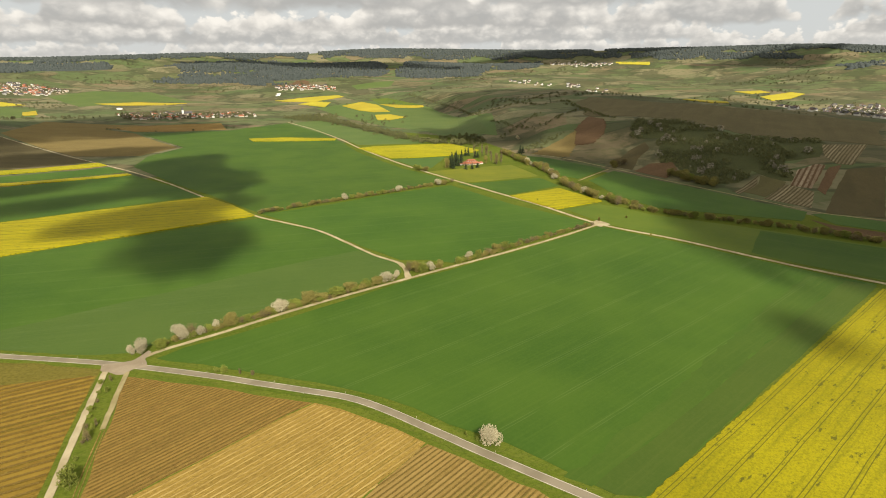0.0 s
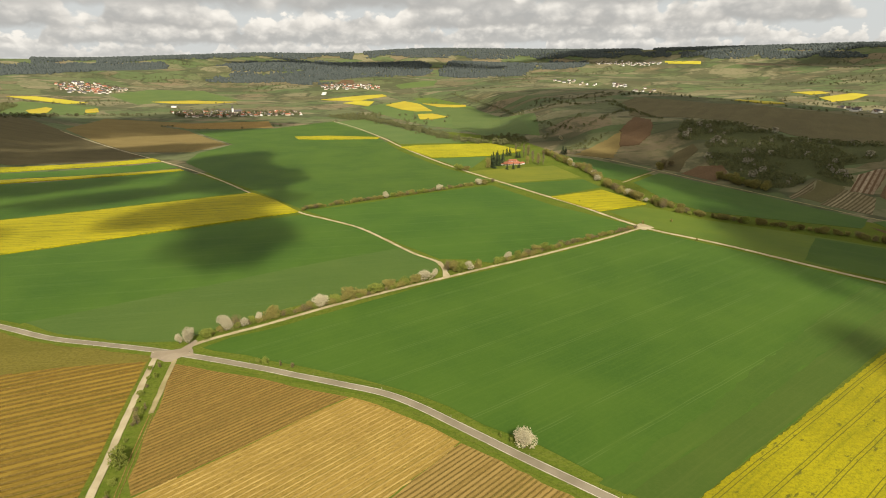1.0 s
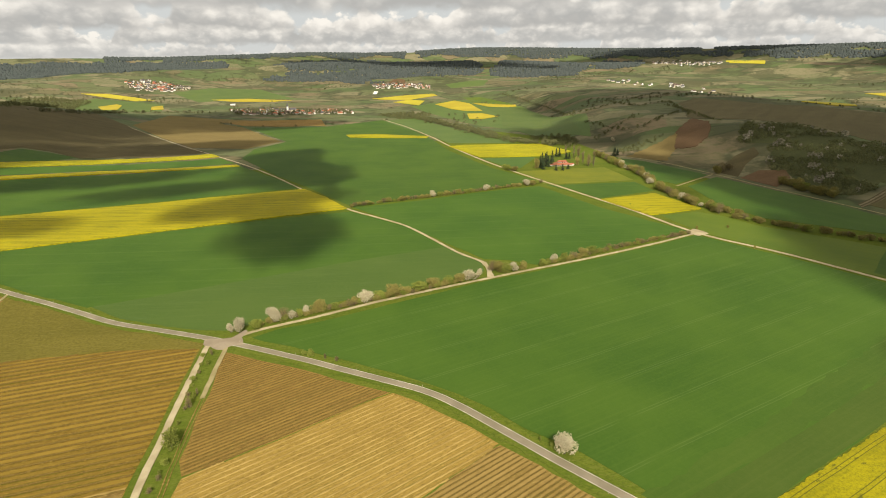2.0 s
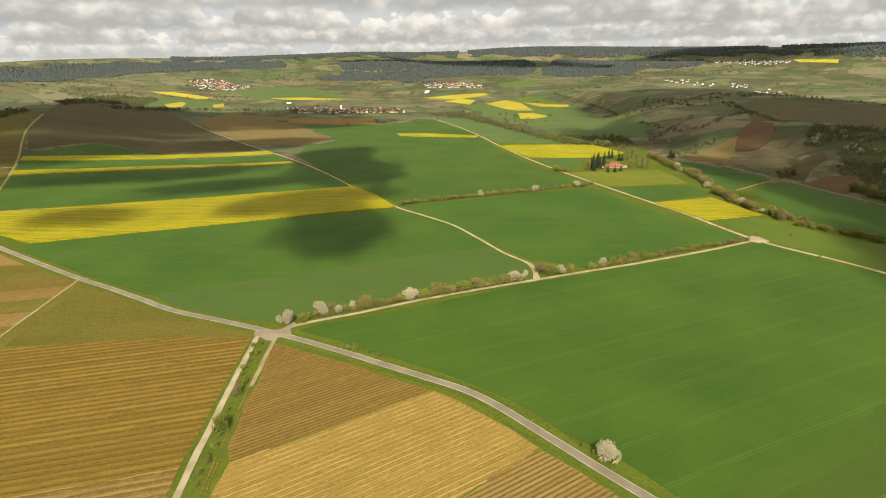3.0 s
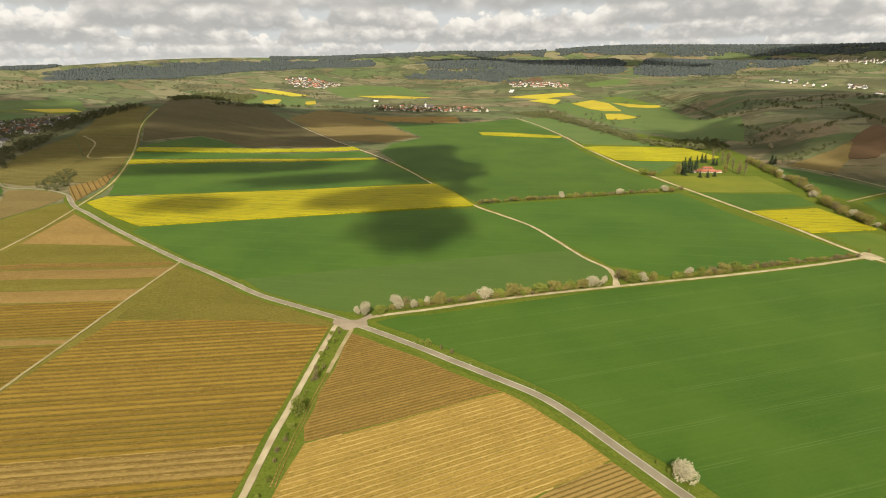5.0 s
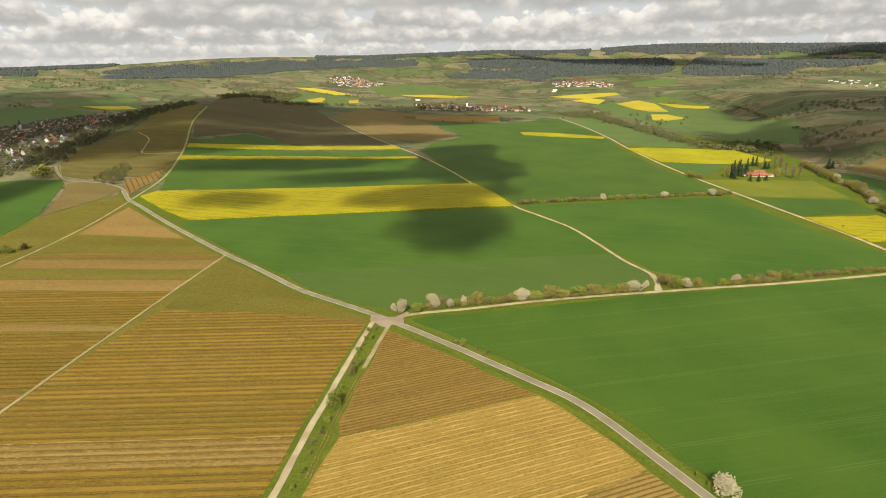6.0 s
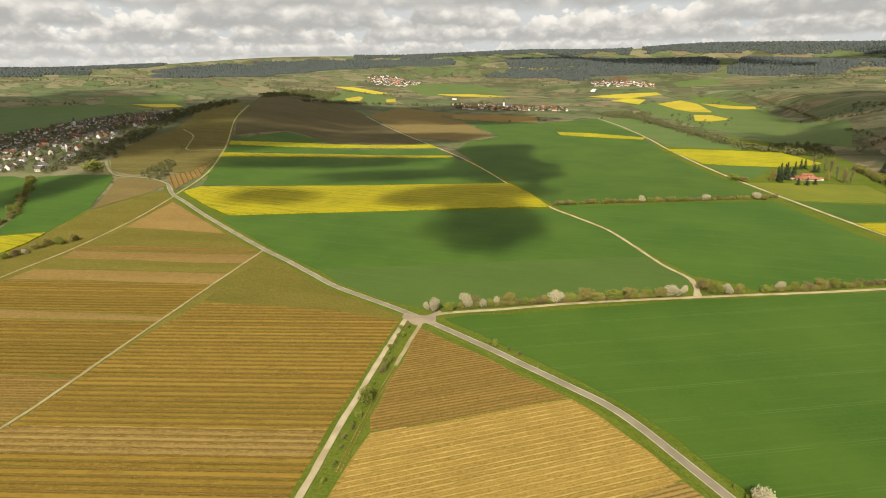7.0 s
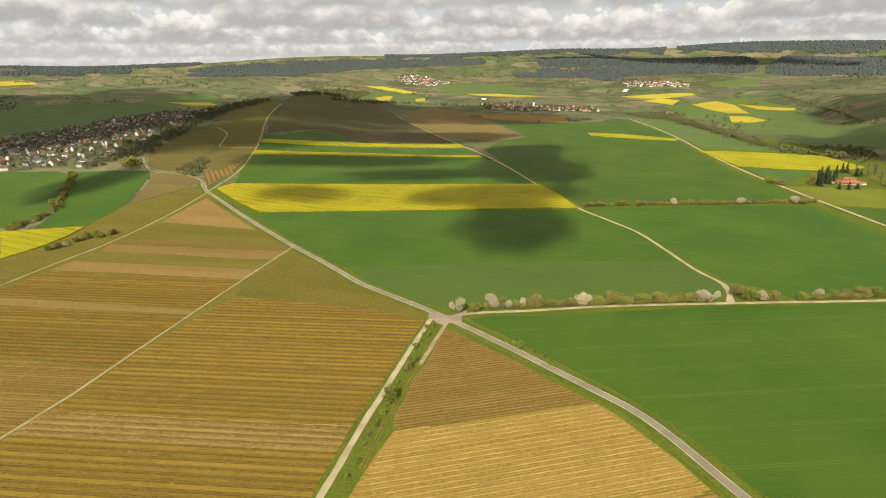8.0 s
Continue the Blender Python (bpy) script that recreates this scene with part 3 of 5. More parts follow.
VINES_LIGHT = [(-143.4, 166), (-122.4, 186.6), (-102, 207.5), (-81.5, 230), (-68.6, 242.2), (-54.8, 236.6), (-39.1, 228.5), (-24.3, 220.2), (-9, 209.4), (-34.6, 175.5), (-62, 140), (-83, 122), (-127, 109), (-134.1, 132.9), (-139, 146.5)]
STRIP_TAN = [(-631, 386), (-547, 363), (-477, 343), (-529, 322), (-582, 298), (-606, 340)]
STRIP_GREEN = [(-579, 295), (-526, 320), (-472, 342), (-414, 326), (-466, 299), (-521, 272), (-560, 244), (-569, 269)]
STRIP_BROWN = [(-558, 241), (-518, 270), (-463, 297), (-408, 324), (-398, 321), (-453, 289), (-505, 263), (-555, 233)]
STRIP_PINK = [(-552, 231), (-500, 260), (-448, 286), (-393, 317), (-388, 294), (-428, 272), (-479, 248), (-542, 215)]
STRIP_GREEN_LOW = [(-540, 212), (-476, 246), (-425, 270), (-386, 290), (-380, 274), (-408, 258), (-479, 221), (-534, 191)]
STRIP_ORANGE = [(-533, 189), (-476, 220), (-405, 257), (-378, 270), (-372, 249), (-430, 219), (-476, 196), (-527, 168)]
VINES_NORTHWEST = [(-525, 165), (-472, 194), (-428, 218), (-371, 246), (-351, 195), (-392, 175), (-455, 144), (-497, 122), (-513, 127)]
STRIP_SOIL = [(-494, 121), (-453, 143), (-389, 174), (-349, 192), (-346, 187), (-380, 169), (-438, 137), (-480, 116)]
VINES_SHADED = [(-476, 115), (-436, 136), (-377, 167), (-345, 184), (-332, 151), (-321, 121), (-355, 104), (-389, 87)]
VINES_FAR_WEST = [(-387, 86), (-353, 103), (-320, 118), (-308, 86), (-299, 58)]
FIELD_TAN_WEST = [(-787, 405), (-762, 423), (-723, 435), (-704, 428), (-690, 387), (-678, 312), (-728, 358)]
MEADOW_WEST = [(-675, 309), (-685, 384), (-683, 416), (-658, 401), (-606, 319), (-565, 236), (-544, 179), (-527, 131), (-582, 150), (-590, 198), (-621, 240)]
RAPE_LOW_WEST = [(-683, 183), (-655, 213), (-630, 242), (-612, 217), (-597, 181), (-592, 153)]
WHEAT_LOW_WEST = [(-1035, 297), (-931, 336), (-880, 339), (-783, 286), (-702, 232), (-695, 197), (-698, 188)]
WHEAT_LOW_EAST = [(-888, 349), (-855, 381), (-807, 408), (-787, 400), (-684, 313), (-633, 245), (-671, 209), (-715, 248), (-791, 296)]
MEADOW_SLOPE = [(-830, 421), (-786, 429), (-771, 456), (-844, 536), (-855, 556), (-992, 638), (-969, 572), (-947, 515), (-898, 459)]
WHEAT_VALLEY = [(-2470, 831), (-2413, 1002), (-2292, 1159), (-2039, 1233), (-1969, 1008), (-1727, 659), (-1787, 535), (-1922, 396), (-2548, 546), (-2414, 742)]
MEADOW_VALLEY = [(-2466, 1278), (-2375, 1433), (-2259, 1510), (-2042, 1381), (-2004, 1321), (-2178, 1308), (-2296, 1196)]
PLOT_SUN_POOL = [(179, 1050), (238, 1125), (277, 1163), (288, 1120), (257, 1056), (234, 1002), (206, 1019)]
PLOT_RED = [(278, 1166), (342, 1264), (365, 1216), (327, 1110), (290, 1057), (263, 1067)]
PLOT_VINES_A = [(286, 911), (339, 982), (379, 1016), (377, 981), (343, 938), (312, 874)]
PLOT_SOIL = [(312, 866), (349, 900), (383, 891), (377, 854), (341, 807)]
PLOT_ROWS_A = [(398, 716), (465, 783), (442, 742), (393, 698)]
PLOT_ROWS_B = [(413, 673), (477, 737), (491, 694), (443, 625)]
PLOT_ROWS_C = [(480, 728), (528, 791), (566, 809), (575, 801), (497, 709)]
PLOT_ROWS_D = [(653, 930), (732, 930), (609, 792), (592, 803), (604, 850)]
PLOT_RED_EAST = [(501, 703), (571, 789), (596, 797), (541, 733), (496, 680)]
PLOT_DARK_EAST = [(442, 600), (503, 676), (589, 775), (643, 773), (495, 578)]
RIDGE_TOP = [(365, 1277), (509, 1183), (577, 1035), (668, 960), (758, 923), (939, 1158), (836, 1218), (698, 1317), (566, 1511), (429, 1698), (355, 1456)]
RAPE_FAR_A = [(-720, 2419), (-599, 2514), (-472, 2584), (-442, 2532), (-554, 2366), (-682, 2397)]
RAPE_FAR_B = [(-590, 2296), (-534, 2383), (-466, 2343), (-461, 2202), (-534, 2257)]
RAPE_FAR_C = [(-399, 2233), (-337, 2360), (-262, 2265), (-191, 2051), (-252, 2042), (-312, 2095)]
RAPE_FAR_D = [(-235, 1960), (-183, 1970), (-122, 1881), (-169, 1809), (-211, 1814)]
RAPE_FAR_E = [(-253, 2284), (-186, 2264), (-73, 2177), (-68, 2148), (-179, 2170)]
WHEAT_FAR_A = [(-189, 2151), (-67, 2150), (89, 1697), (112, 1291), (3, 1341), (-90, 1591), (-109, 1883)]
WHEAT_FAR_B = [(-473, 1703), (-399, 1827), (-241, 1555), (-97, 1316), (-32, 1262), (-42, 1223), (-185, 1204), (-237, 1314)]
RAPE_FAR_F = [(-1634, 1867), (-1643, 1975), (-1598, 1948), (-1487, 1783), (-1509, 1740)]
RAPE_FAR_G = [(-1988, 2190), (-1882, 2223), (-1723, 2185), (-1599, 2144), (-1650, 2090), (-1811, 2136)]
WHEAT_FAR_C = [(-1861, 1941), (-1844, 2099), (-1625, 2058), (-1470, 2025), (-1342, 1827), (-1403, 1707), (-1274, 1371)]
RAPE_FAR_H = [(-1470, 1948), (-1463, 2004), (-1379, 1893), (-1398, 1847)]
RAPE_FAR_I = [(-1404, 2259), (-1281, 2358), (-1074, 2354), (-1125, 2281), (-1300, 2233)]
WHEAT_FAR_D = [(-1680, 2394), (-1662, 2683), (-1420, 2748), (-1069, 2408), (-1293, 2380), (-1400, 2157)]
WHEAT_FAR_E = [(-451, 2833), (-251, 3057), (-259, 2853), (-409, 2744)]
RAPE_FAR_J = [(1242, 2366), (1344, 2356), (1343, 2284), (1258, 2261)]
RAPE_FAR_K = [(1243, 2172), (1412, 2253), (1427, 2190), (1317, 2094), (1227, 2065)]
RAPE_FAR_L = [(666, 1535), (1047, 2150), (743, 1434), (695, 1425)]
RAPE_FAR_M = [(-3750, 1188), (-3741, 1291), (-3182, 1155), (-3252, 1025)]
RAPE_FAR_N = [(1228, 3990), (1435, 3906), (1221, 3318), (1066, 3403)]
RAPE_FAR_O = [(-2224, 1262), (-2115, 1370), (-2013, 1340), (-2079, 1271)]
VERGE_TRACK = [(-167.4, 221), (-163.1, 206.6), (-158.5, 192.6), (-152.4, 174.8), (-144, 152.2), (-138.3, 138.3)]
VINES_ROADSIDE = [(-8.2, 208.8), (3, 202), (15.3, 193.8), (26.8, 185.8), (37.7, 178.7), (43.5, 173.5), (20, 158), (-25, 143), (-60, 140), (-34, 175.5)]
WHEAT_THIN = [(62, 181), (118, 226), (178, 278), (245, 335), (322, 398), (339, 387), (201, 273), (121, 207), (82, 174.5), (70, 176)]
PLOT_GRASS_EAST = [(408, 711), (447, 748), (469, 783), (484, 744), (420, 682)]
STRIP_FAR_PALE = [(-315, 2473), (-236, 2434), (-80, 2191), (-187, 2272), (-261, 2323)]
QUARRY = [(-763, 2872), (-779, 3060), (-720, 3003), (-655, 2832)]
STRIP_VALLEY_PALE = [(-2282, 1192), (-2164, 1300), (-1987, 1310), (-1946, 1279), (-2125, 1251), (-2243, 1173)]
BARNS = [(-751, 2575), (-1216, 2102), (-758, 2617)]
WHEAT_FAR_F = [(-488, 2169), (-340, 2380), (-221, 2401), (-45, 2130), (142, 1564), (127, 1243), (-2, 1425), (-151, 1601), (-361, 1952)]
MEADOW_STREAM_SHADE = [(331, 536), (368, 508), (415, 475), (396, 431), (354, 398), (321, 428), (285, 468)]
WHEAT_FADING = [(52, 186), (110, 237), (172, 295), (236, 355), (300, 412), (322, 398), (245, 335), (178, 278), (118, 226), (62, 181)]
WEST_LAND = [(-640, 80), (-655, 395), (-400, 328), (-203, 279), (-150, 110), (-300, -60), (-520, 40)]
GRASSLAND = [(-640, 80), (-690, 400), (-640, 470), (-540, 760), (-330, 1050), (-100, 1450), (60, 1300), (150, 1060), (400, 630), (520, 420), (420, 150), (150, -60), (-300, -60), (-520, 40)]
RAPE_EAST = [(20, 124), (82, 174), (339, 382), (376, 335), (399, 212), (142, 4), (70, 60)]
# trees (east, north, kind, width, height), rows, woods and villages
HEDGE_TREES_SOUTH = [(-193, 294, 'b', 5.3, 7.7), (-187, 295, 'b', 9.7, 12.1), (-179, 303, 'g', 10.5, 6.7), (-171, 314, 'b', 10.7, 11.3), (-166, 318, 'r', 8.2, 9.1), (-161, 320, 'b', 5.7, 7.2), (-157, 324, 'g', 4.9, 6.3), (-154, 328, 'b', 6.2, 7.7), (-147, 333, 'o', 11.5, 9.1), (-137, 339, 'g', 8.2, 5.4), (-128, 346, 'r', 9.1, 5.4), (-125, 350, 'o', 7.5, 6.4), (-118, 355, 'b', 13.2, 9.5), (-109, 362, 'g', 9.1, 6.8), (-100, 368, 'o', 14.1, 10.0), (-91, 374, 'o', 10.0, 6.3), (-82, 381, 'g', 12.5, 8.2), (-72, 390, 'o', 12.5, 8.2)]
HEDGE_TREES_MIDDLE = [(-62, 398, 'g', 10.0, 6.3), (-54, 404, 'o', 10.9, 7.2), (-46, 408, 'b', 11.7, 9.9), (-39, 415, 'b', 5.9, 7.7), (-29, 431, 'r', 10.2, 9.2), (-24, 430, 'o', 10.1, 10.0), (-17, 429, 'g', 10.9, 9.0), (-11, 432, 'b', 10.0, 9.0), (-3, 438, 'o', 8.4, 8.1), (14, 449, 'g', 8.3, 6.2), (23, 460, 'b', 8.0, 7.6), (33, 467, 'g', 8.4, 7.2), (42, 473, 'r', 9.3, 6.3), (51, 480, 'o', 11.0, 8.0), (59, 487, 'g', 11.0, 7.6)]
ROADSIDE_TREES = [(21, 207, 'b', 10.0, 12.0), (10, 214, 'g', 1.3, 2.9), (15, 210, 'g', 1.5, 3.2), (-133, 274, 'g', 3.6, 2.9), (-128, 273, 'g', 5.0, 4.5), (-118, 271, 'r', 2.1, 4.0), (-110, 269, 'r', 2.8, 4.0), (-160, 184.5, 'g', 8.0, 10.5), (-189, 265, 'r', 2.2, 4.6), (-185, 254, 'g', 2.5, 4.0), (-173, 225, 'r', 2.0, 4.5), (-170, 213, 'r', 4.1, 7.4), (-173, 222, 'g', 2.3, 3.8), (-157, 173, 'g', 1.6, 2.7), (-154, 167, 'g', 1.6, 2.6)]
CROSSROAD_SHRUBS = [(175, 580, 'o', 3.1, 4.5), (209, 590, 'o', 2.5, 3.2), (211, 521, 'o', 2.2, 3.5), (123, 678, 'g', 2.2, 3.0)]
HEDGE_WHITES = [(-182, 659, 'o', 10.5, 6.5), (-129, 696, 'b', 9.8, 9.3), (-98, 718, 'o', 9.8, 6.5), (-61, 741, 'b', 12.6, 9.3), (-5, 779, 'b', 10.5, 10.0), (2, 787, 'o', 9.8, 7.2), (-207, 637, 'r', 8.3, 5.7), (-165, 670, 'o', 11.2, 6.5)]
FARM_SPRUCES = [(14, 924, 's', 8.3, 24.3), (19, 911, 's', 8.1, 22.1), (23, 942, 's', 7.5, 25.6), (28, 933, 's', 8.3, 22.5), (33, 945, 's', 7.5, 20.8), (18, 962, 's', 7.6, 23.2), (26, 976, 's', 7.7, 23.5), (36, 984, 's', 7.7, 23.6), (45, 1040, 's', 7.1, 18.6), (51, 1047, 's', 7.2, 18.7), (63, 1020, 's', 7.0, 14.1), (68, 1022, 's', 6.0, 12.1), (40, 902, 's', 6.2, 11.8), (51, 905, 's', 6.2, 12.7), (61, 917, 's', 6.3, 9.1)]
FARM_TREES = [(9, 918, 'o', 11.0, 20.5), (61, 1020, 'p', 7.9, 30.2), (76, 1024, 'p', 7.9, 30.2), (85, 1032, 'r', 9.0, 28.3), (89, 971, 'p', 11.3, 24.8), (96, 947, 'r', 10.1, 24.1), (104, 944, 'p', 9.1, 22.1), (78, 957, 'o', 7.4, 17.0), (-39, 895, 'g', 14.5, 11.1), (-28, 893, 'o', 14.5, 9.2), (-45, 913, 'g', 11.1, 9.4), (154, 1062, 's', 10.0, 18.3), (160, 1067, 's', 8.0, 14.2), (165, 1177, 'b', 9.9, 12.2), (-8, 786, 'b', 8.8, 9.8), (-17, 772, 'o', 9.5, 6.4), (3, 782, 'o', 9.5, 7.3)]
HEDGE_CENTRE = [(-221, 628), (-182, 659), (-124, 698), (-67, 737), (17, 802)]
DITCH_SHRUBS = [(-192, 262), (-181, 233), (-169, 206), (-157, 176), (-148, 150), (-139, 129)]
HEDGE_EAST = [(12, 453), (34, 464), (63, 489), (114, 528), (163, 563)]
HEDGE_GAPS = [(-178, 308), (-142, 336), (-105, 363), (-71, 388), (-38, 415)]
STREAM_HEDGE = [(118, 1073), (146, 970), (164, 904), (175, 838), (180, 766), (194, 711), (209, 674), (233, 642)]
STREAM_HEDGE_LOW = [(230, 631), (272, 600), (322, 570), (366, 540), (396, 515), (424, 487)]
STREAM_WOODS = [(-412, 1841), (-323, 1727), (-229, 1576), (-147, 1412), (-83, 1298), (-31, 1244), (27, 1207), (80, 1193)]
VALLEY_ROW = [(-887, 339), (-822, 307), (-749, 265), (-705, 232), (-689, 205), (-681, 184)]
LOW_ROW = [(-588, 192), (-583, 207), (-586, 221), (-583, 236), (-574, 251)]
CREST_ROW = [(-1158, 1119), (-1154, 1199), (-1187, 1320), (-1340, 1629), (-1295, 1762), (-1140, 1827)]
RIDGE_ROW = [(391, 1896), (495, 1751), (598, 1597), (680, 1425), (763, 1313), (842, 1227)]
SLOPE_ROW = [(287, 898), (302, 914), (314, 924)]
SUNLIT_SCRUB = [(355, 820), (362, 796), (368, 780), (377, 764), (384, 749)]
SLOPE_WOOD = [(407, 1187), (511, 1164), (544, 1009), (615, 967), (674, 962), (596, 842), (547, 834), (486, 744), (464, 755), (474, 801), (419, 752), (369, 755), (382, 863), (366, 907), (400, 1023), (362, 1043)]
SLOPE_SCRUB = [(166, 1112), (243, 1154), (270, 1168), (203, 1090), (170, 1059)]
HILL_WOOD = [(-1149, 764), (-1203, 857), (-1143, 931), (-1102, 798), (-1066, 700), (-1011, 611), (-928, 495), (-891, 463), (-911, 431), (-897, 393), (-901, 363), (-926, 365), (-979, 472), (-1033, 565), (-1165, 716)]
FLANK_SCRUB = [(-774, 428), (-805, 468), (-819, 512), (-795, 503), (-736, 447), (-737, 429)]
SLOPE_TREES = [(-879, 403), (-896, 424), (-891, 434), (-856, 426), (-830, 406), (-845, 395)]
VILLAGE_WEST = [(-1054, 303), (-988, 327), (-900, 374), (-962, 439), (-973, 474), (-1048, 562), (-1080, 642), (-1174, 781), (-1944, 1185), (-1957, 1042), (-1849, 820), (-1745, 653), (-1664, 495)]
VILLAGE_NORTH = [(-1132, 1918), (-1032, 1989), (-865, 1945), (-704, 2007), (-626, 1908), (-731, 1840), (-883, 1786), (-1014, 1775)]
VILLAGE_RED = [(-851, 2887), (-718, 2850), (-531, 2802), (-508, 2714), (-654, 2712), (-789, 2727)]
VILLAGE_HILL = [(-2024, 2525), (-2017, 2673), (-1870, 2672), (-1714, 2626), (-1705, 2430), (-1818, 2354), (-1931, 2423)]
VILLAGE_EAST = [(1326, 1930), (1479, 1841), (1000, 1236), (986, 1282), (918, 1281), (1254, 1819)]
VILLAGE_VALLEY = [(314, 2911), (492, 2891), (572, 2782), (548, 2726), (394, 2810)]
VILLAGE_FAR = [(780, 4140), (1009, 4066), (1043, 3442), (1005, 3365), (789, 3449), (690, 3559)]
HAMLET_A = [(615, 2785), (679, 2763), (665, 2699), (613, 2710)]
HAMLET_B = [(1183, 1953), (1254, 1847), (877, 1301), (803, 1312)]
HAMLET_C = [(688, 2681), (793, 2645), (776, 2585), (515, 1967)]
FARM_SITE = [(34, 945), (69, 955)]
TERRACE_A = [(92, 1765), (165, 1607), (260, 1723), (353, 1864)]
TERRACE_B = [(344, 1539), (363, 1420), (370, 1281), (382, 1224)]
TERRACE_C = [(133, 1211), (193, 1295), (247, 1382)]
TERRACE_D = [(-147, 2403), (-30, 2179), (65, 1972), (112, 1610)]
TERRACE_E = [(354, 1337), (357, 1606), (271, 1578), (218, 1801)]
TERRACE_F = [(128, 1409), (191, 1250), (261, 1278), (339, 1389)]
CHURCHES = [(-1920, 2549), (-1687, 801), (-867, 1897)]
FOREST_A = [(-1858, 3785), (-1638, 3939), (-1223, 4119), (-739, 4137), (-315, 3518), (-306, 3318), (-723, 3287), (-1172, 3262), (-1489, 3251)]
FOREST_B = [(-2659, 3448), (-2467, 3563), (-2344, 3499), (-2120, 2959), (-2205, 2840)]
FOREST_C = [(-809, 4322), (-516, 4370), (-85, 4372), (390, 4380), (933, 4290), (1310, 4142), (1285, 4052), (750, 4202), (295, 4245), (-335, 4240), (-754, 4237)]
FOREST_D = [(1307, 4129), (1682, 4054), (2004, 3904), (2303, 3639), (2246, 3536), (1768, 3791), (1282, 4041)]
FOREST_E = [(-280, 3520), (41, 4170), (313, 3496), (228, 3267), (-65, 3195), (-267, 3320)]
FOREST_F = [(243, 3490), (416, 4193), (741, 4149), (623, 3477), (409, 3425)]
FOREST_G = [(-3584, 2188), (-3538, 2467), (-3299, 2772), (-3032, 3079), (-2665, 3429), (-2135, 3710), (-2061, 3582), (-2230, 2753), (-2832, 2656), (-2676, 1927), (-2865, 1810)]
FOREST_H = [(-4111, 1317), (-4115, 1622), (-3863, 1977), (-3698, 1869), (-3843, 1505), (-3948, 1258)]
FOREST_I = [(2330, 3343), (2560, 3267), (2012, 2556), (1861, 2583)]
FOREST_J = [(-1590, 3038), (-1459, 3231), (-1003, 3326), (-696, 3354), (-489, 2997), (-938, 3127), (-1239, 3061)]
FOREST_K = [(-1182, 1020), (-2100, 1960), (-2033, 2051), (-1768, 2006), (-1711, 1864), (-1254, 1263)]
FOREST_L = [(-1418, 3149), (-1212, 3189), (-976, 3142), (-754, 2884), (-991, 2986), (-1232, 3069)]
FOREST_M = [(-534, 1856), (-445, 1969), (-359, 1938), (-354, 1806), (-437, 1766)]
FOREST_N = [(-9, 1307), (51, 1310), (93, 1242), (91, 1191), (37, 1194)]


field("grassland", GRASSLAND, 0.12, VERGE, "green grass margins between the fields", 20, 22, category="grass")
field("fallow_land", WEST_LAND, 0.16, MEADOW, "olive grass margins between the vineyards", 29, 22, category="grass")
field("wheat_field", WHEAT_EAST, 0.3, WHEAT, "large green wheat field beside the country road", 38)
field("wheat_field", WHEAT_THIN, 0.345, THIN_WHEAT, "thin brownish green wheat along the rapeseed edge", 39)
field("wheat_field", WHEAT_FADING, 0.32, FADING_WHEAT, "slightly thinned green wheat beside the brownish strip", 39, 6, edge=2.0)
field("wheat_field", WHEAT_WEST, 0.3, WHEAT, "dark green wheat field below the yellow rapeseed", 14)
field("wheat_field", WHEAT_WEST_LOW, 0.28, WHEAT_COOL, "pale bluish green wheat strip along the hedge", 14)
field("wheat_field", WHEAT_NORTH, 0.3, WHEAT, "green wheat field above the yellow rapeseed", 14)
field("wheat_field", WHEAT_BETWEEN, 0.3, WHEAT, "green wheat strip between two thin rapeseed strips", 14)
field("wheat_field", WHEAT_CREST, 0.3, WHEAT, "dark green wheat corner on the vineyard hill", 14)
field("wheat_field", WHEAT_MIDDLE, 0.3, WHEAT, "wide green wheat field between two tracks", 18, 18)
field("wheat_field", WHEAT_CENTRE, 0.3, WHEAT, "green wheat field framed by two hedges", 14)
field("wheat_field", WHEAT_FARM, 0.3, WHEAT, "small green wheat field near the farm", 10)
field("wheat_field", WHEAT_ESTATE, 0.3, WHEAT_COOL, "green field before the farm trees", 10)
field("wheat_field", WHEAT_STREAM, 0.3, WHEAT, "dark green field between stream and slope", -40)
field("wheat_field", WHEAT_STREAM_EAST, 0.3, WHEAT, "green field under the shaded slope", -50)
field("wheat_field", WHEAT_DARK_EAST, 0.3, WHEAT, "dark green strip at the foot of the slope", -50)
field("wheat_field", WHEAT_LOW_WEST, 0.3, WHEAT, "bright green field below the village", 20)
field("wheat_field", WHEAT_LOW_EAST, 0.3, WHEAT, "bright green field beside the village road", 20)
field("wheat_field", WHEAT_VALLEY, 0.3, WHEAT_COOL, "dark green fields behind the village", 10, 25)
field("wheat_field", WHEAT_FAR_F, 0.3, WHEAT_HAZY, "far green fields round the rapeseed strips", 0, 25)
field("wheat_field", WHEAT_FAR_A, 0.4, WHEAT_HAZY, "far green valley field", 0, 25)
field("wheat_field", WHEAT_FAR_B, 0.4, WHEAT_HAZY, "green field along the wooded stream", 0, 25)
field("wheat_field", WHEAT_FAR_C, 0.4, WHEAT_HAZY, "far green field behind the vineyard hill", 0, 25)
field("wheat_field", WHEAT_FAR_D, 0.4, WHEAT_HAZY, "far green field behind the small village", 0, 25)
field("wheat_field", WHEAT_FAR_E, 0.4, WHEAT_HAZY, "far pale green slope", 0, 25)
field("meadow", MEADOW_PALE, 0.25, BLOOM_PASTURE, "yellow-green meadow beside the farm", 10, category="meadow")
field("meadow", MEADOW_STREAM, 0.25, PASTURE, "yellow-green meadow along the stream hedge", -30, category="meadow")
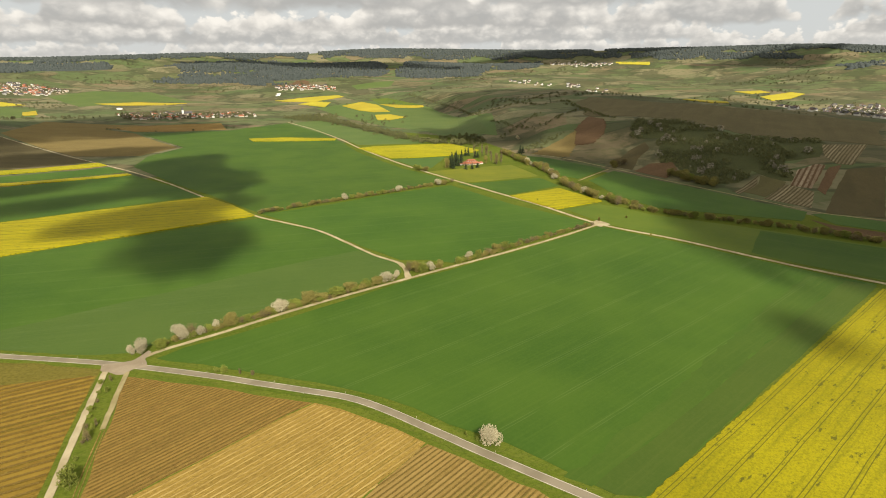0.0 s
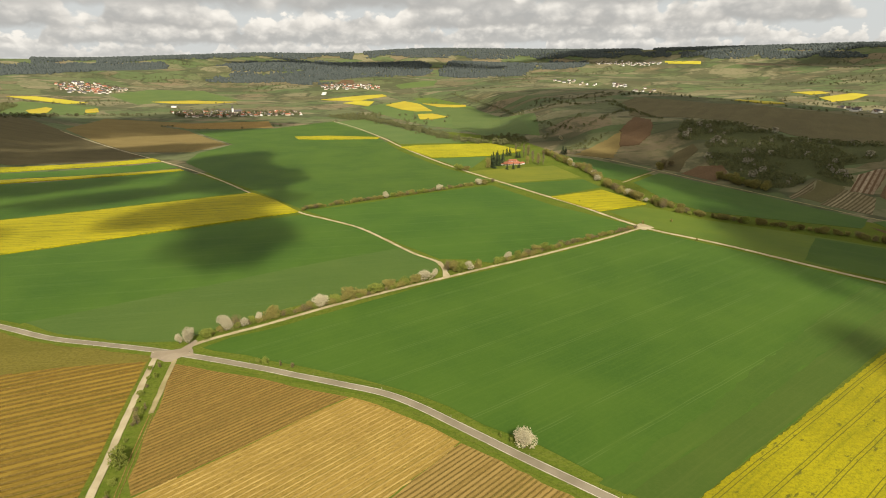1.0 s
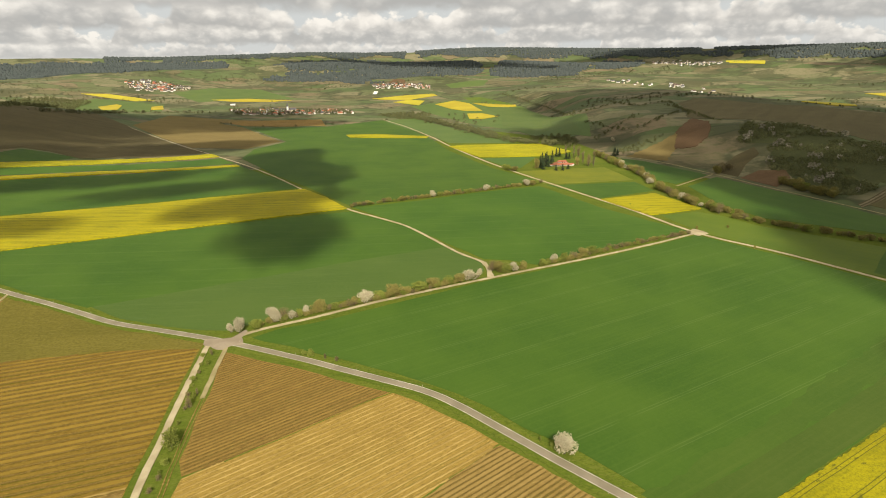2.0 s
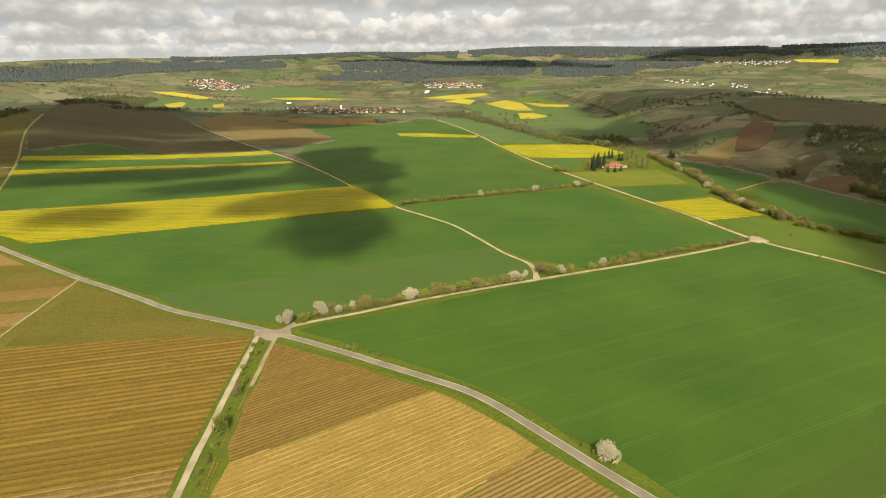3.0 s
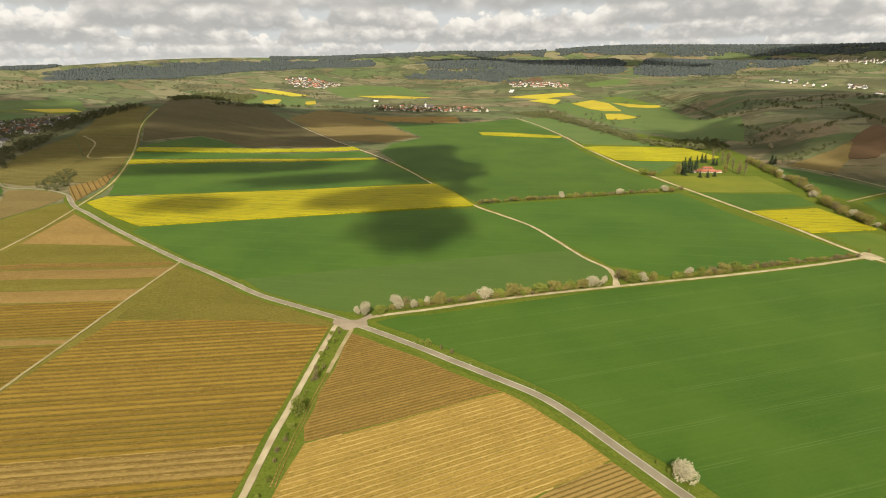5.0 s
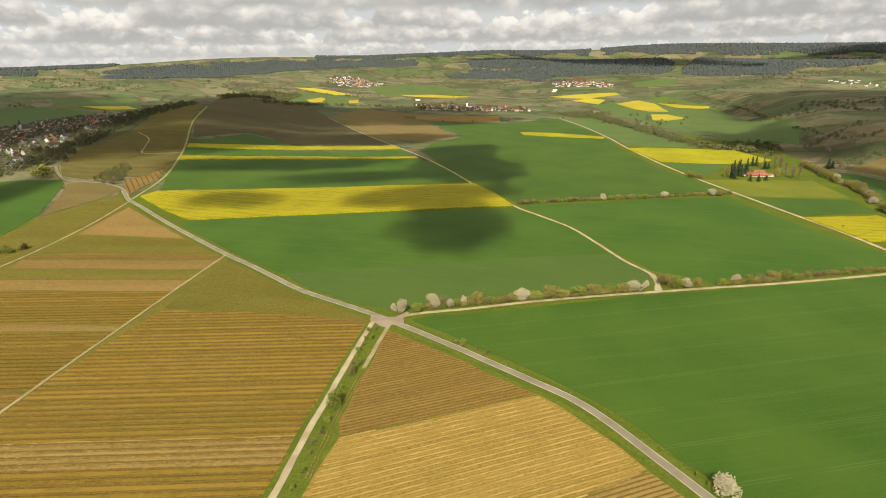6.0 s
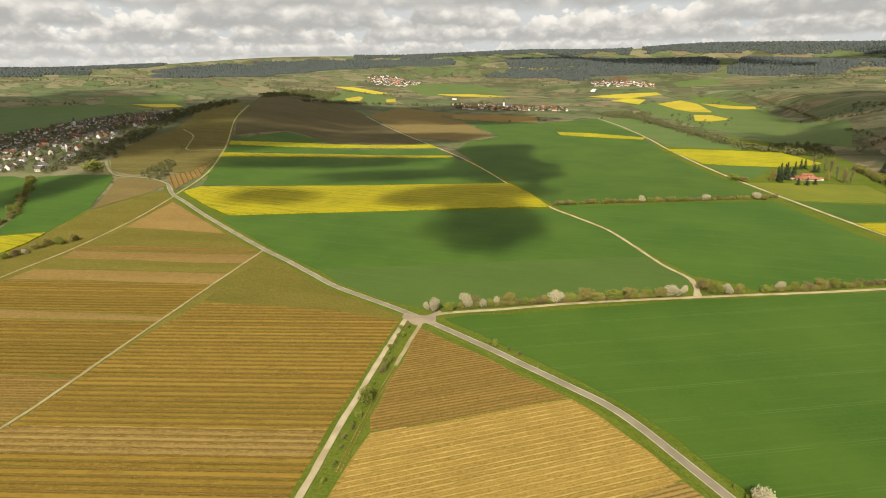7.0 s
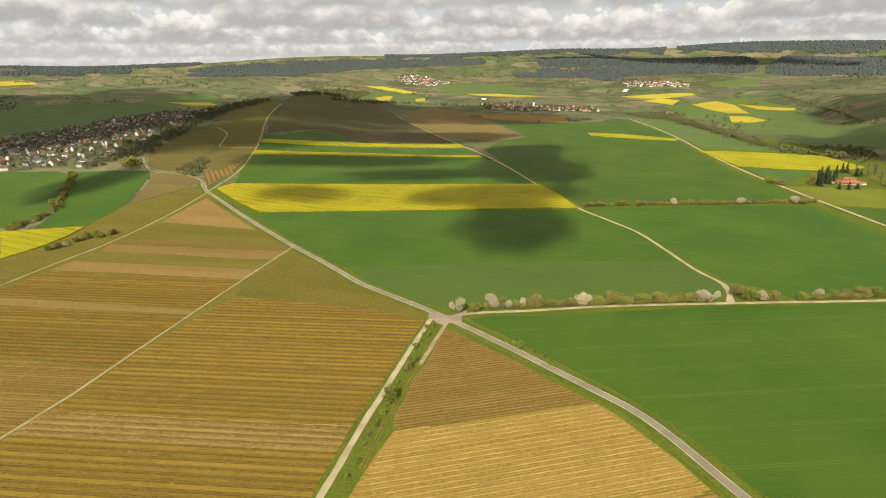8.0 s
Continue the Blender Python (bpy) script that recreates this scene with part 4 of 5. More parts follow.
# darker crop colour laid over the meadow's end to deepen its cloud shade
field("wheat_field", MEADOW_STREAM_SHADE, 0.3, WHEAT, "dark green overlay for cloud shade between track and stream hedge", -40)
field("meadow", GRASS_TRIANGLE, 0.25, MEADOW, "rough grass corner beside the road", 14, category="meadow")
field("meadow", MEADOW_WEST, 0.25, MEADOW, "sloping rough meadow above the valley", 30, category="meadow")
field("meadow", MEADOW_SLOPE, 0.25, OLIVE_SLOPE, "grassy vineyard slope above the village", 40, category="meadow")
field("meadow", MEADOW_VALLEY, 0.25, WHEAT_HAZY, "bright meadow in the valley", 10, 25, category="meadow")
for corners, text in ((RAPE_WEST, "broad yellow rapeseed strip in full bloom"), (RAPE_STRIP_LOW, "thin yellow rapeseed strip on the hill foot"),
                      (RAPE_STRIP_HIGH, "long yellow rapeseed strip under the vineyard hill"), (RAPE_STRIP_FAR, "short yellow rapeseed strip in wheat"),
                      (RAPE_FARM, "small yellow rapeseed field near the stream"), (RAPE_ESTATE, "bright yellow rapeseed field behind the farm"),
                      (RAPE_LOW_WEST, "yellow rapeseed field in the valley")):
    field("rapeseed_field", corners, 1.2, RAPE, text, 14, 9, 0.25, 0.6)
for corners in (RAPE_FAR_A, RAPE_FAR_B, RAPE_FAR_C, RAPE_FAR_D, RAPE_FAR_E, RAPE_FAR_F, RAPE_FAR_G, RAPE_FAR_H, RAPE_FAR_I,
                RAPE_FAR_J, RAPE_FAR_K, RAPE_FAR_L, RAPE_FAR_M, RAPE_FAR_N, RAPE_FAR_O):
    field("rapeseed_field", corners, 1.5, RAPE_HAZY, "far bright yellow rapeseed field", 5, 20)
field("vineyard_ground", VINES_WEST, 0.2, VINE_GREEN, "straw and grass between vine rows", WEST_ROWS, 10)
field("vineyard_ground", VINES_STRAW, 0.23, VINE_STRAW, "pinkish straw-covered block in the vineyard", WEST_ROWS, 5, edge=0.5)
field("vineyard_ground", VINES_DARK, 0.2, VINE_DARK, "brown tilled soil between vine rows", DARK_ROWS, 10)
field("vineyard_ground", VINES_LIGHT, 0.2, VINE_SOIL, "pale straw-covered soil between vine rows", DARK_ROWS, 10)
field("vineyard_ground", VINES_ROADSIDE, 0.2, VINE_TAN, "tan soil between vine rows beside the road", DARK_ROWS, 6)
field("vineyard_ground", VINES_NORTHWEST, 0.2, VINE_GREEN, "brown vineyard ground with grass", WEST_ROWS, 10)
field("vineyard_ground", VINES_SHADED, 0.2, VINE_GREEN, "dull brown vineyard ground", WEST_ROWS, 10)
field("vineyard_ground", VINES_FAR_WEST, 0.2, VINE_DARK, "brown vineyard ground beside the lane", WEST_ROWS, 10)
for corners, mat, text in ((STRIP_TAN, TAN_SOIL, "tan tilled corner at the road fork"), (STRIP_GREEN, MEADOW, "green fallow strip"),
                           (STRIP_BROWN, VINE_DARK, "thin brown tilled strip"), (STRIP_PINK, TAN_SOIL, "pinkish tan bare strip"),
                           (STRIP_GREEN_LOW, MEADOW, "olive green fallow strip"), (STRIP_ORANGE, TAN_SOIL, "orange tan tilled strip"),
                           (STRIP_SOIL, TAN_SOIL, "narrow bare soil strip"), (FIELD_TAN_WEST, CREST_SOIL, "tan tilled field above the village"),
                           (PLOUGH_CREST, CREST_SOIL, "tan ploughed field on the crest"), (FALLOW_STRIP, TAN_SOIL, "pinkish bare strip near the village")):
    field("tilled_field", corners, 0.25, mat, text, WEST_ROWS)
field("vineyard_hill", VINES_HILL_TOP, 0.4, BROWN_VINES, "brown dormant vineyard over the rounded hill", 30, 20)
field("vineyard_hill", VINES_HILL_WEST, 0.4, OLIVE_SLOPE, "brown dormant vineyard on the hill flank", 40, 18)
field("vineyard_hill", VINES_HILL_FOOT, 0.4, TAN_SOIL, "brown vineyard at the hill foot", 60, 12)
# tan colour here stands for a pool of sun on the slope
field("slope_plot", PLOT_SUN_POOL, 0.3, CREST_SOIL, "tan patch coloured as a pool of sunlight on the slope", 30, 4, edge=2.5, bend=16.0)
field("slope_plot", PLOT_RED, 0.9, RED_SOIL, "red-brown plot on the slope", 30, 4, edge=2.5, bend=14.0)
field("scrubland", SLOPE_WOOD, 0.2, SCRUB, "rough olive scrub under the slope wood", 30, bend=20.0, category="scrub")
field("slope_plot", PLOT_VINES_A, 0.3, BROWN_VINES, "olive vine plot on the slope", 30)
field("slope_plot", PLOT_SOIL, 0.3, RED_SOIL, "brown plot on the slope", 30)
for corners, turn in ((PLOT_ROWS_A, 44.7), (PLOT_ROWS_B, 45.3), (PLOT_ROWS_C, 51.5), (PLOT_ROWS_D, 48.5)):
    field("slope_plot", corners, 0.3, STRIPE_PLOT if corners is PLOT_ROWS_C else ROW_PLOT, "plot of widely spaced young vine rows", turn)
field("slope_plot", PLOT_GRASS_EAST, 0.28, OLIVE_PLOT, "olive grass plot between young vines", 45)
field("slope_plot", QUARRY, 0.5, RED_SOIL, "pinkish quarry slope above the far village", 0, 20, bend=20.0)
field("meadow", STRIP_FAR_PALE, 0.4, PASTURE, "far yellow-green strip", 0, 20, category="meadow")
field("meadow", STRIP_VALLEY_PALE, 0.4, PASTURE, "yellow-green strip on the valley terrace", 0, 20, category="meadow")
field("slope_plot", PLOT_RED_EAST, 0.3, RED_SOIL, "red-brown plot beside vine rows", 60)
field("slope_plot", PLOT_DARK_EAST, 0.3, BROWN_VINES, "dark brown plots on the slope", 60)
field("slope_plot", SOIL_RED_EAST, 0.3, RED_SOIL, "reddish bare strip along the slope", -50)
field("ridge_vineyard", RIDGE_TOP, 0.4, RIDGE_VINES, "dark brown vineyards on the flat ridge", 60, 20, bend=35.0)

# the wide rapeseed field by the road, its rows running away from the camera
field("rapeseed_field", RAPE_EAST, 0.45, RAPE_THIN, "wide yellow rapeseed field with dark wheel tracks", RAPE_TURN, 2.0, 0.1, 0.5, fine=0)

# roads and tracks
main = [tuple(2.2 * a - 1.2 * b for a, b in zip(MAIN_ROAD[0], MAIN_ROAD[2]))] + MAIN_ROAD
main = [tuple(5 * a - 4 * b for a, b in zip(main[0], main[1]))] + main
for pts, w in ((main, 12.0), (VILLAGE_ROAD, 7), (HEDGE_TRACK, 7.5), (HILL_TRACK, 7), (STRAIGHT_TRACK, 7.5)):
    ribbon("grass_verge", pts, w, 0.36, VERGE, "green grass verge along the road", "verge", wobble=0.9)
road = ribbon("road", main, 5.1, 0.46, ASPHALT, "grey asphalt country road with white edge lines", "road", wobble=0.05)
for side in (-2.3, 2.3):
    ribbon("edge_line", main, 0.3, 0.475, PAINT, "", "", shift=side, parent=road, thick=0.02)
field("road_apron", JUNCTION_APRON, 0.495, APRON, "worn pale gravel apron at the road junction", 0, 4, category="road")
field("road_apron", CROSSING_APRON, 0.43, TRACK, "pale gravel crossing of two farm tracks", 0, 4, category="road")
field("road_apron", FORK_APRON, 0.43, TRACK, "pale gravel wedge at the track fork", 0, 4, category="road")
ribbon("road", VILLAGE_ROAD, 4.0, 0.46, ASPHALT, "narrow grey asphalt road down to the village", "road", wobble=0.1)
for pts, w, mat in ((HEDGE_TRACK, 3.5, TRACK), (WINDING_TRACK, 3.0, TRACK), (STRAIGHT_TRACK, 4.4, TRACK), (VINE_LANE, 2.1, DIRT), (DITCH_TRACK, 3.4, TRACK),
                    (GRASS_TRACK, 2.8, DIRT), (EDGE_TRACK, 2.3, DIRT), (HILL_TRACK, 2.8, DIRT), (HILL_LOOP, 2.4, DIRT), (STREAM_TRACK, 2.8, DIRT),
                    (STREAM_LINK, 2.6, DIRT)):
    ribbon("track", pts, w, 0.42, mat, "pale gravel farm track", "track", wobble=0.22)
for side in (-0.9, 0.9):
    ribbon("wheel_rut", VERGE_TRACK, 0.3, 0.38, VINE_TAN, "faint dirt wheel rut in the grass verge", "track", shift=side, wobble=0.2)

# ---------------------------------------------------------------- clouds that shade the land
def cloud_material():
    m, g = material("cloud_vapour")
    w = local(g)
    rand = g.node("ShaderNodeObjectInfo").outputs["Random"]
    far = g.node("ShaderNodeVectorMath", {0: g.vec("MULTIPLY", w, (1, 1, 0))}, operation="LENGTH").outputs["Value"]
    shift = g.vec("ADD", w, g.node("ShaderNodeCombineXYZ", {0: g.math("MULTIPLY", rand, 60.0), 1: 0.0, 2: 0.0}).outputs[0])
    torn = g.math("MULTIPLY", g.math("SUBTRACT", g.noise(shift, 2.0, 6.0, 0.6), 0.5), 2.3)
    torn = g.math("MULTIPLY", torn, g.ramp(far, 0.15, 0.6))
    thick = g.math("MULTIPLY", g.ramp(g.math("ADD", far, torn), 0.96, 0.6), 0.88)
    white = g.node("ShaderNodeBsdfDiffuse", {0: (0.85, 0.85, 0.85, 1)})
    clear = g.node("ShaderNodeBsdfTransparent")
    both = g.node("ShaderNodeMixShader", {0: thick, 1: clear.outputs[0], 2: white.outputs[0]})
    g.node("ShaderNodeOutputMaterial", {0: both.outputs[0]})
    return m


VAPOUR = cloud_material()
CLOUD_BASE = 1000.0


def cloud_mesh():
    bm = bmesh.new()
    bmesh.ops.create_icosphere(bm, subdivisions=4, radius=1.0)
    for v in bm.verts:
        lump = 0.16 * noise.noise(v.co * 2.3) + 0.08 * noise.noise(v.co * 5.1)
        v.co *= 1.0 + lump
        v.co.z *= 1.0 if v.co.z > 0 else 0.25
    me = bpy.data.meshes.new("cloud")
    bm.to_mesh(me)
    bm.free()
    me.materials.append(VAPOUR)
    me.shade_smooth()
    return me


CLOUD_MESH = cloud_mesh()


def cloud(east, north, half_long, half_wide, turn, land=0.0):
    """A cumulus whose shade falls about (east, north)."""
    way = SUN_FROM * ((CLOUD_BASE - land) / math.tan(SUN_HEIGHT))
    ob = new("cloud", CLOUD_MESH)
    ob.matrix_world = pose(east + way.x, north + way.y, CLOUD_BASE, 0, 0, turn) @ Matrix.Diagonal((half_long, half_wide, 30 + 0.2 * half_wide, 1))
    return tagged(ob, "soft white cumulus cloud drifting over the fields", "cloud", kind="structure")


for spot in CLOUDS_NEAR + CLOUDS_FAR:
    cloud(*spot)


# ---------------------------------------------------------------- vines
def vine_wood():
    m, g = material("vine_canes")
    w = local(g)
    fine = g.noise(w, 2.2, 5.0, 0.7)
    c = g.mix(g.ramp(fine, 0.35, 0.65), (0.085, 0.056, 0.013), (0.17, 0.115, 0.03))
    return finish(m, g, c, 0.9, fine, 0.6, 0.08, 0.1)


CANES = vine_wood()
STRAW_RIDGE = gravel("straw_ridge", (0.26, 0.175, 0.046), (0.37, 0.258, 0.078), 0.8)


def vineyard(corners, turn, step, tall, label, mat=CANES):
    """Rows of dormant vines over a plot, each row a part."""
    cx, cy = (sum(p[i] for p in corners) / len(corners) for i in (0, 1))
    c, s = math.cos(radians(turn)), math.sin(radians(turn))
    flat = [((x - cx) * c + (y - cy) * s, (y - cy) * c - (x - cx) * s) for x, y in corners]
    z0 = float(height(cx, cy))
    plot = new("vineyard")
    plot.matrix_world = pose(cx, cy, z0, 0, 0, turn)
    tagged(plot, label, "vineyard")
    rng = random.Random(int(cx * 7 + cy))
    low, high = min(p[1] for p in flat), max(p[1] for p in flat)
    for k in range(math.ceil(low / step), math.floor(high / step) + 1):
        v = k * step
        cuts = sorted(x0 + (x1 - x0) * (v - y0) / (y1 - y0) for (x0, y0), (x1, y1) in zip(flat, flat[1:] + flat[:1]) if (y0 > v) != (y1 > v))
        for a, b in zip(cuts[::2], cuts[1::2]):
            a, b = a + rng.uniform(0.8, 2.0), b - rng.uniform(0.8, 2.0)
            if b - a < 6:
                continue
            n = max(2, int((b - a) / 2.4))
            verts, faces = [], []
            drift = rng.uniform(-0.12, 0.12)
            for i in range(n + 1):
                u = a + (b - a) * i / n
                x, y = cx + u * c - v * s, cy + u * s + v * c
                h = float(height(x, y)) - z0 + 0.15
                gap = rng.random() < 0.07
                t = (0.22 if gap else rng.uniform(0.75, 1.15)) * tall
                w = rng.uniform(0.22, 0.34) * (1.9 if mat is STRAW_RIDGE else 1.0)
                m = v + drift + rng.uniform(-0.1, 0.1)
                verts += [(u, m - w, h), (u, m - w * 0.7, h + t * 0.8), (u, m, h + t + 0.05), (u, m + w * 0.7, h + t * 0.8), (u, m + w, h)]
            for i in range(n):
                p, q = i * 5, i * 5 + 5
                faces += [(p + j, q + j, q + j + 1, p + j + 1) for j in range(4)]
            mesh_object("trellis", verts, faces, mat, plot)
    return plot


vineyard(VINES_WEST, WEST_ROWS, 4.6, 0.72, "brown dormant vine rows on straw and grass")
vineyard(VINES_DARK, DARK_ROWS, 2.4, 0.5, "close brown vine rows on bare soil")
vineyard(VINES_LIGHT, DARK_ROWS, 3.2, 0.16, "young low vine rows on pale straw", STRAW_RIDGE)
vineyard(VINES_ROADSIDE, DARK_ROWS, 2.4, 0.3, "brown vine rows beside the road verge")
vineyard(VINES_HILL_FOOT, FOOT_ROWS, 7.0, 1.6, "dark vine rows on orange-brown soil at the hill foot")
vineyard(VINES_NORTHWEST, WEST_ROWS, 4.4, 0.5, "brown vine rows above a bare strip")
vineyard(VINES_SHADED, WEST_ROWS, 4.4, 0.55, "dull brown vine rows under cloud shade")
vineyard(VINES_FAR_WEST, WEST_ROWS, 4.4, 0.55, "brown vine rows beside a grassy lane")


# ---------------------------------------------------------------- trees
def leaf_material(name, dark, light):
    m, g = material(name)
    rnd = g.node("ShaderNodeNewGeometry").outputs["Random Per Island"]
    tree = g.node("ShaderNodeObjectInfo").outputs["Random"]
    c = g.mix(rnd, dark, light)
    c = g.node("ShaderNodeHueSaturation", {"Value": g.math("MULTIPLY_ADD", tree, 0.3, 0.85), "Color": c}).outputs[0]
    return finish(m, g, c, 0.75, gloss=0.2)


LEAVES = {
    "b": leaf_material("white_blossom", (0.32, 0.275, 0.155), (0.56, 0.5, 0.34)),
    "g": leaf_material("fresh_green_leaves", (0.12, 0.15, 0.02), (0.25, 0.265, 0.05)),
    "o": leaf_material("olive_spring_leaves", (0.145, 0.13, 0.032), (0.3, 0.255, 0.07)),
    "r": leaf_material("bare_brown_twigs", (0.13, 0.1, 0.042), (0.24, 0.19, 0.085)),
    "s": leaf_material("spruce_needles", (0.018, 0.03, 0.012), (0.045, 0.06, 0.024)),
    "p": leaf_material("bare_grey_twigs", (0.13, 0.105, 0.055), (0.24, 0.195, 0.105)),
}
BARK = gravel("tree_bark", (0.07, 0.055, 0.04), (0.14, 0.11, 0.08), 6.0)


def tube(verts, faces, a, b, r0, r1, sides=6):
    a, b = Vector(a), Vector(b)
    q = (b - a).to_track_quat("Z", "Y")
    base = len(verts)
    for p, r in ((a, r0), (b, r1)):
        verts.extend((p + q @ Vector((r * math.cos(2 * math.pi * i / sides), r * math.sin(2 * math.pi * i / sides), 0)))[:] for i in range(sides))
    faces.extend((base + i, base + (i + 1) % sides, base + sides + (i + 1) % sides, base + sides + i) for i in range(sides))
    faces.append(tuple(base + sides + i for i in range(sides)))


def leaf(verts, faces, p, size, rng, upright=0.0):
    n = Vector((rng.gauss(0, 1), rng.gauss(0, 1), rng.gauss(0, 1) * (1 - upright))).normalized()
    u = n.orthogonal().normalized()
    v = n.cross(u)
    a = rng.uniform(0, 6.28)
    u, v = u * math.cos(a) + v * math.sin(a), v * math.cos(a) - u * math.sin(a)
    s, t = size * rng.uniform(0.6, 1.2), size * rng.uniform(0.5, 1.0)
    base = len(verts)
    verts.extend((p + q)[:] for q in (u * s, v * t, -u * s * 0.9, -v * t * 0.8))
    faces.append((base, base + 1, base + 2, base + 3))


def tree_meshes(kind, seed):
    """Trunk and crown of a tree ten metres tall and wide."""
    rng = random.Random(seed * 31 + ord(kind))
    wood, wf, verts, faces = [], [], [], []
    if kind == "s":
        tube(wood, wf, (0, 0, -0.3), (0, 0, 9.2), 0.5, 0.05)
        for k in range(15):
            z, r = 0.7 + k * 0.62, 4.6 * (1 - k / 15.5) ** 0.85
            for i in range(int(9 + 1.6 * r * 2)):
                a, d = rng.uniform(0, 6.28), r * rng.uniform(0.35, 1.0)
                p = Vector((d * math.cos(a), d * math.sin(a), z - 0.3 * d / max(r, 0.3) + rng.uniform(-0.2, 0.2)))
                out = Vector((math.cos(a), math.sin(a), -0.35))
                side = Vector((-math.sin(a), math.cos(a), 0)) * 0.5
                base = len(verts)
                verts.extend(q[:] for q in (p - out * 0.9 + side, p - out * 0.9 - side, p + out * 0.75 - side * 0.5, p + out * 0.75 + side * 0.5))
                faces.append((base, base + 1, base + 2, base + 3))
        return wood, wf, verts, faces
    if kind == "p":
        tube(wood, wf, (0, 0, -0.3), (0, 0, 7.5), 0.42, 0.12)
        for k in range(26):
            z, a = rng.uniform(1.5, 8.2), rng.uniform(0, 6.28)
            tip = Vector((math.cos(a) * rng.uniform(1.5, 3.6), math.sin(a) * rng.uniform(1.5, 3.6), z + rng.uniform(1.0, 2.2)))
            tube(wood, wf, (0, 0, z), tip[:], 0.13, 0.03, 4)
            for i in range(13):
                p = Vector((0, 0, z)).lerp(tip, rng.uniform(0.35, 1.1)) + Vector((rng.gauss(0, 0.4), rng.gauss(0, 0.4), rng.gauss(0, 0.5)))
                leaf(verts, faces, p, 0.34, rng, 0.6)
        return wood, wf, verts, faces
    stem = 2.2 if kind == "b" else 1.2
    tube(wood, wf, (0, 0, -0.4), (0.15, 0.1, stem), 0.4, 0.28)
    lumps = []
    for k in range(11 if kind == "b" else 13):
        a, d = k * 2.4 + rng.uniform(-0.4, 0.4), 3.1 * math.sqrt(rng.uniform(0.05, 1.0))
        z = rng.uniform(3.0, 7.6) if kind == "b" else rng.uniform(1.6, 7.4)
        d *= math.sqrt(max(0.1, 1 - ((z - 4.6) / 5.2) ** 2))
        lumps.append((Vector((d * math.cos(a), d * math.sin(a), z)), rng.uniform(1.6, 2.6)))
    lumps.append((Vector((0, 0, 6.6)), 2.4))
    lumps.append((Vector((0, 0, 4.6)), 2.9))
    for p, r in lumps:
        tube(wood, wf, (0.15, 0.1, stem - 0.2), p[:], 0.16, 0.04, 5)
        count = int({"r": 62, "b": 150}.get(kind, 92) * r / 1.6)
        for i in range(count):
            n = Vector((rng.gauss(0, 1), rng.gauss(0, 1), rng.gauss(0, 1))).normalized()
            q = p + n * r * rng.uniform(0.62, 1.12)
            if q.z > 0.25:
                leaf(verts, faces, q, {"r": 0.3, "b": 0.33}.get(kind, 0.42), rng)
    return wood, wf, verts, faces


MADE = {}
TREE_WORDS = {
    "b": ("blossom_tree", "tree", "rounded tree covered in white spring blossom"),
    "g": ("leafy_bush", "bush", "bushy tree in fresh green leaf"),
    "o": ("olive_bush", "bush", "bush with sparse olive-yellow spring leaves"),
    "r": ("bare_bush", "bush", "brown bush still bare of leaves"),
    "s": ("spruce", "tree", "dark green pointed spruce beside the farmhouse"),
    "p": ("bare_tree", "tree", "tall bare grey-brown tree"),
}


def tree(kind, east, north, wide, tall, rng, group=""):
    name, category, label = TREE_WORDS[kind]
    variant = rng.randrange(3)
    m = pose(east, north, float(height(east, north)) + 0.1, 0, 0, rng.uniform(0, 360)) @ Matrix.Diagonal((wide / 9.4, wide / 9.4, tall / 9.4, 1))
    if (kind, variant) in MADE:
        first = MADE[kind, variant]
        ob = copy_thing(first, m @ Matrix.Diagonal((*(1 / q for q in first.scale), 1)))
    else:
        wood, wf, verts, faces = tree_meshes(kind, variant)
        ob = new(name)
        ob.matrix_basis = m
        mesh_object("trunk" if category == "tree" else "stem", wood, wf, BARK, ob, smooth_faces=True)
        mesh_object("crown", verts, faces, LEAVES[kind], ob)
        tagged(ob, label, category)
        MADE[kind, variant] = ob
    if group:
        ob["group"] = group
    return ob


pick = random.Random(5)
for east, north, kind, wide, tall in HEDGE_TREES_SOUTH + HEDGE_TREES_MIDDLE:
    tree(kind, east, north, wide, tall, pick, "trees in the hedge along the track")
for east, north, kind, wide, tall in ROADSIDE_TREES + CROSSROAD_SHRUBS:
    tree(kind, east, north, wide, tall, pick)
for east, north, kind, wide, tall in HEDGE_WHITES:
    tree(kind, east, north, wide, tall, pick, "trees in the far hedge")
for east, north, kind, wide, tall in FARM_SPRUCES + FARM_TREES:
    tree(kind, east, north, wide * (1.35 if kind == "s" else 1.0), tall * 0.85, pick, "trees round the farmhouse")


def hedge(points, gap, spread, kinds, wide, tall, group):
    line = glide(points, 2.0)
    walked, due = 0.0, 0.0
    for a, b in zip(line, line[1:]):
        walked += (b - a).length
        if walked < due:
            continue
        due = walked + gap * pick.uniform(0.6, 1.4)
        k, size = pick.choice(kinds), pick.uniform(0.7, 1.25)
        tree(k, a.x + pick.gauss(0, spread), a.y + pick.gauss(0, spread), wide * size, tall * size * pick.uniform(0.8, 1.2), pick, group)


hedge(HEDGE_CENTRE, 4.2, 0.8, "oorrgob", 7.5, 5.0, "bushes of the far hedge")
hedge(DITCH_SHRUBS, 8.0, 0.8, "ggr", 3.2, 2.6, "shrubs in the ditch")
hedge(HEDGE_EAST, 2.6, 0.8, "oorrg", 6.0, 4.2, "bushes of the track hedge")
hedge(HEDGE_GAPS, 2.6, 0.6, "ooggr", 6.0, 4.2, "bushes of the track hedge")
hedge(STREAM_HEDGE, 4.2, 2.6, "oooogrb", 10.0, 9.5, "trees along the stream")
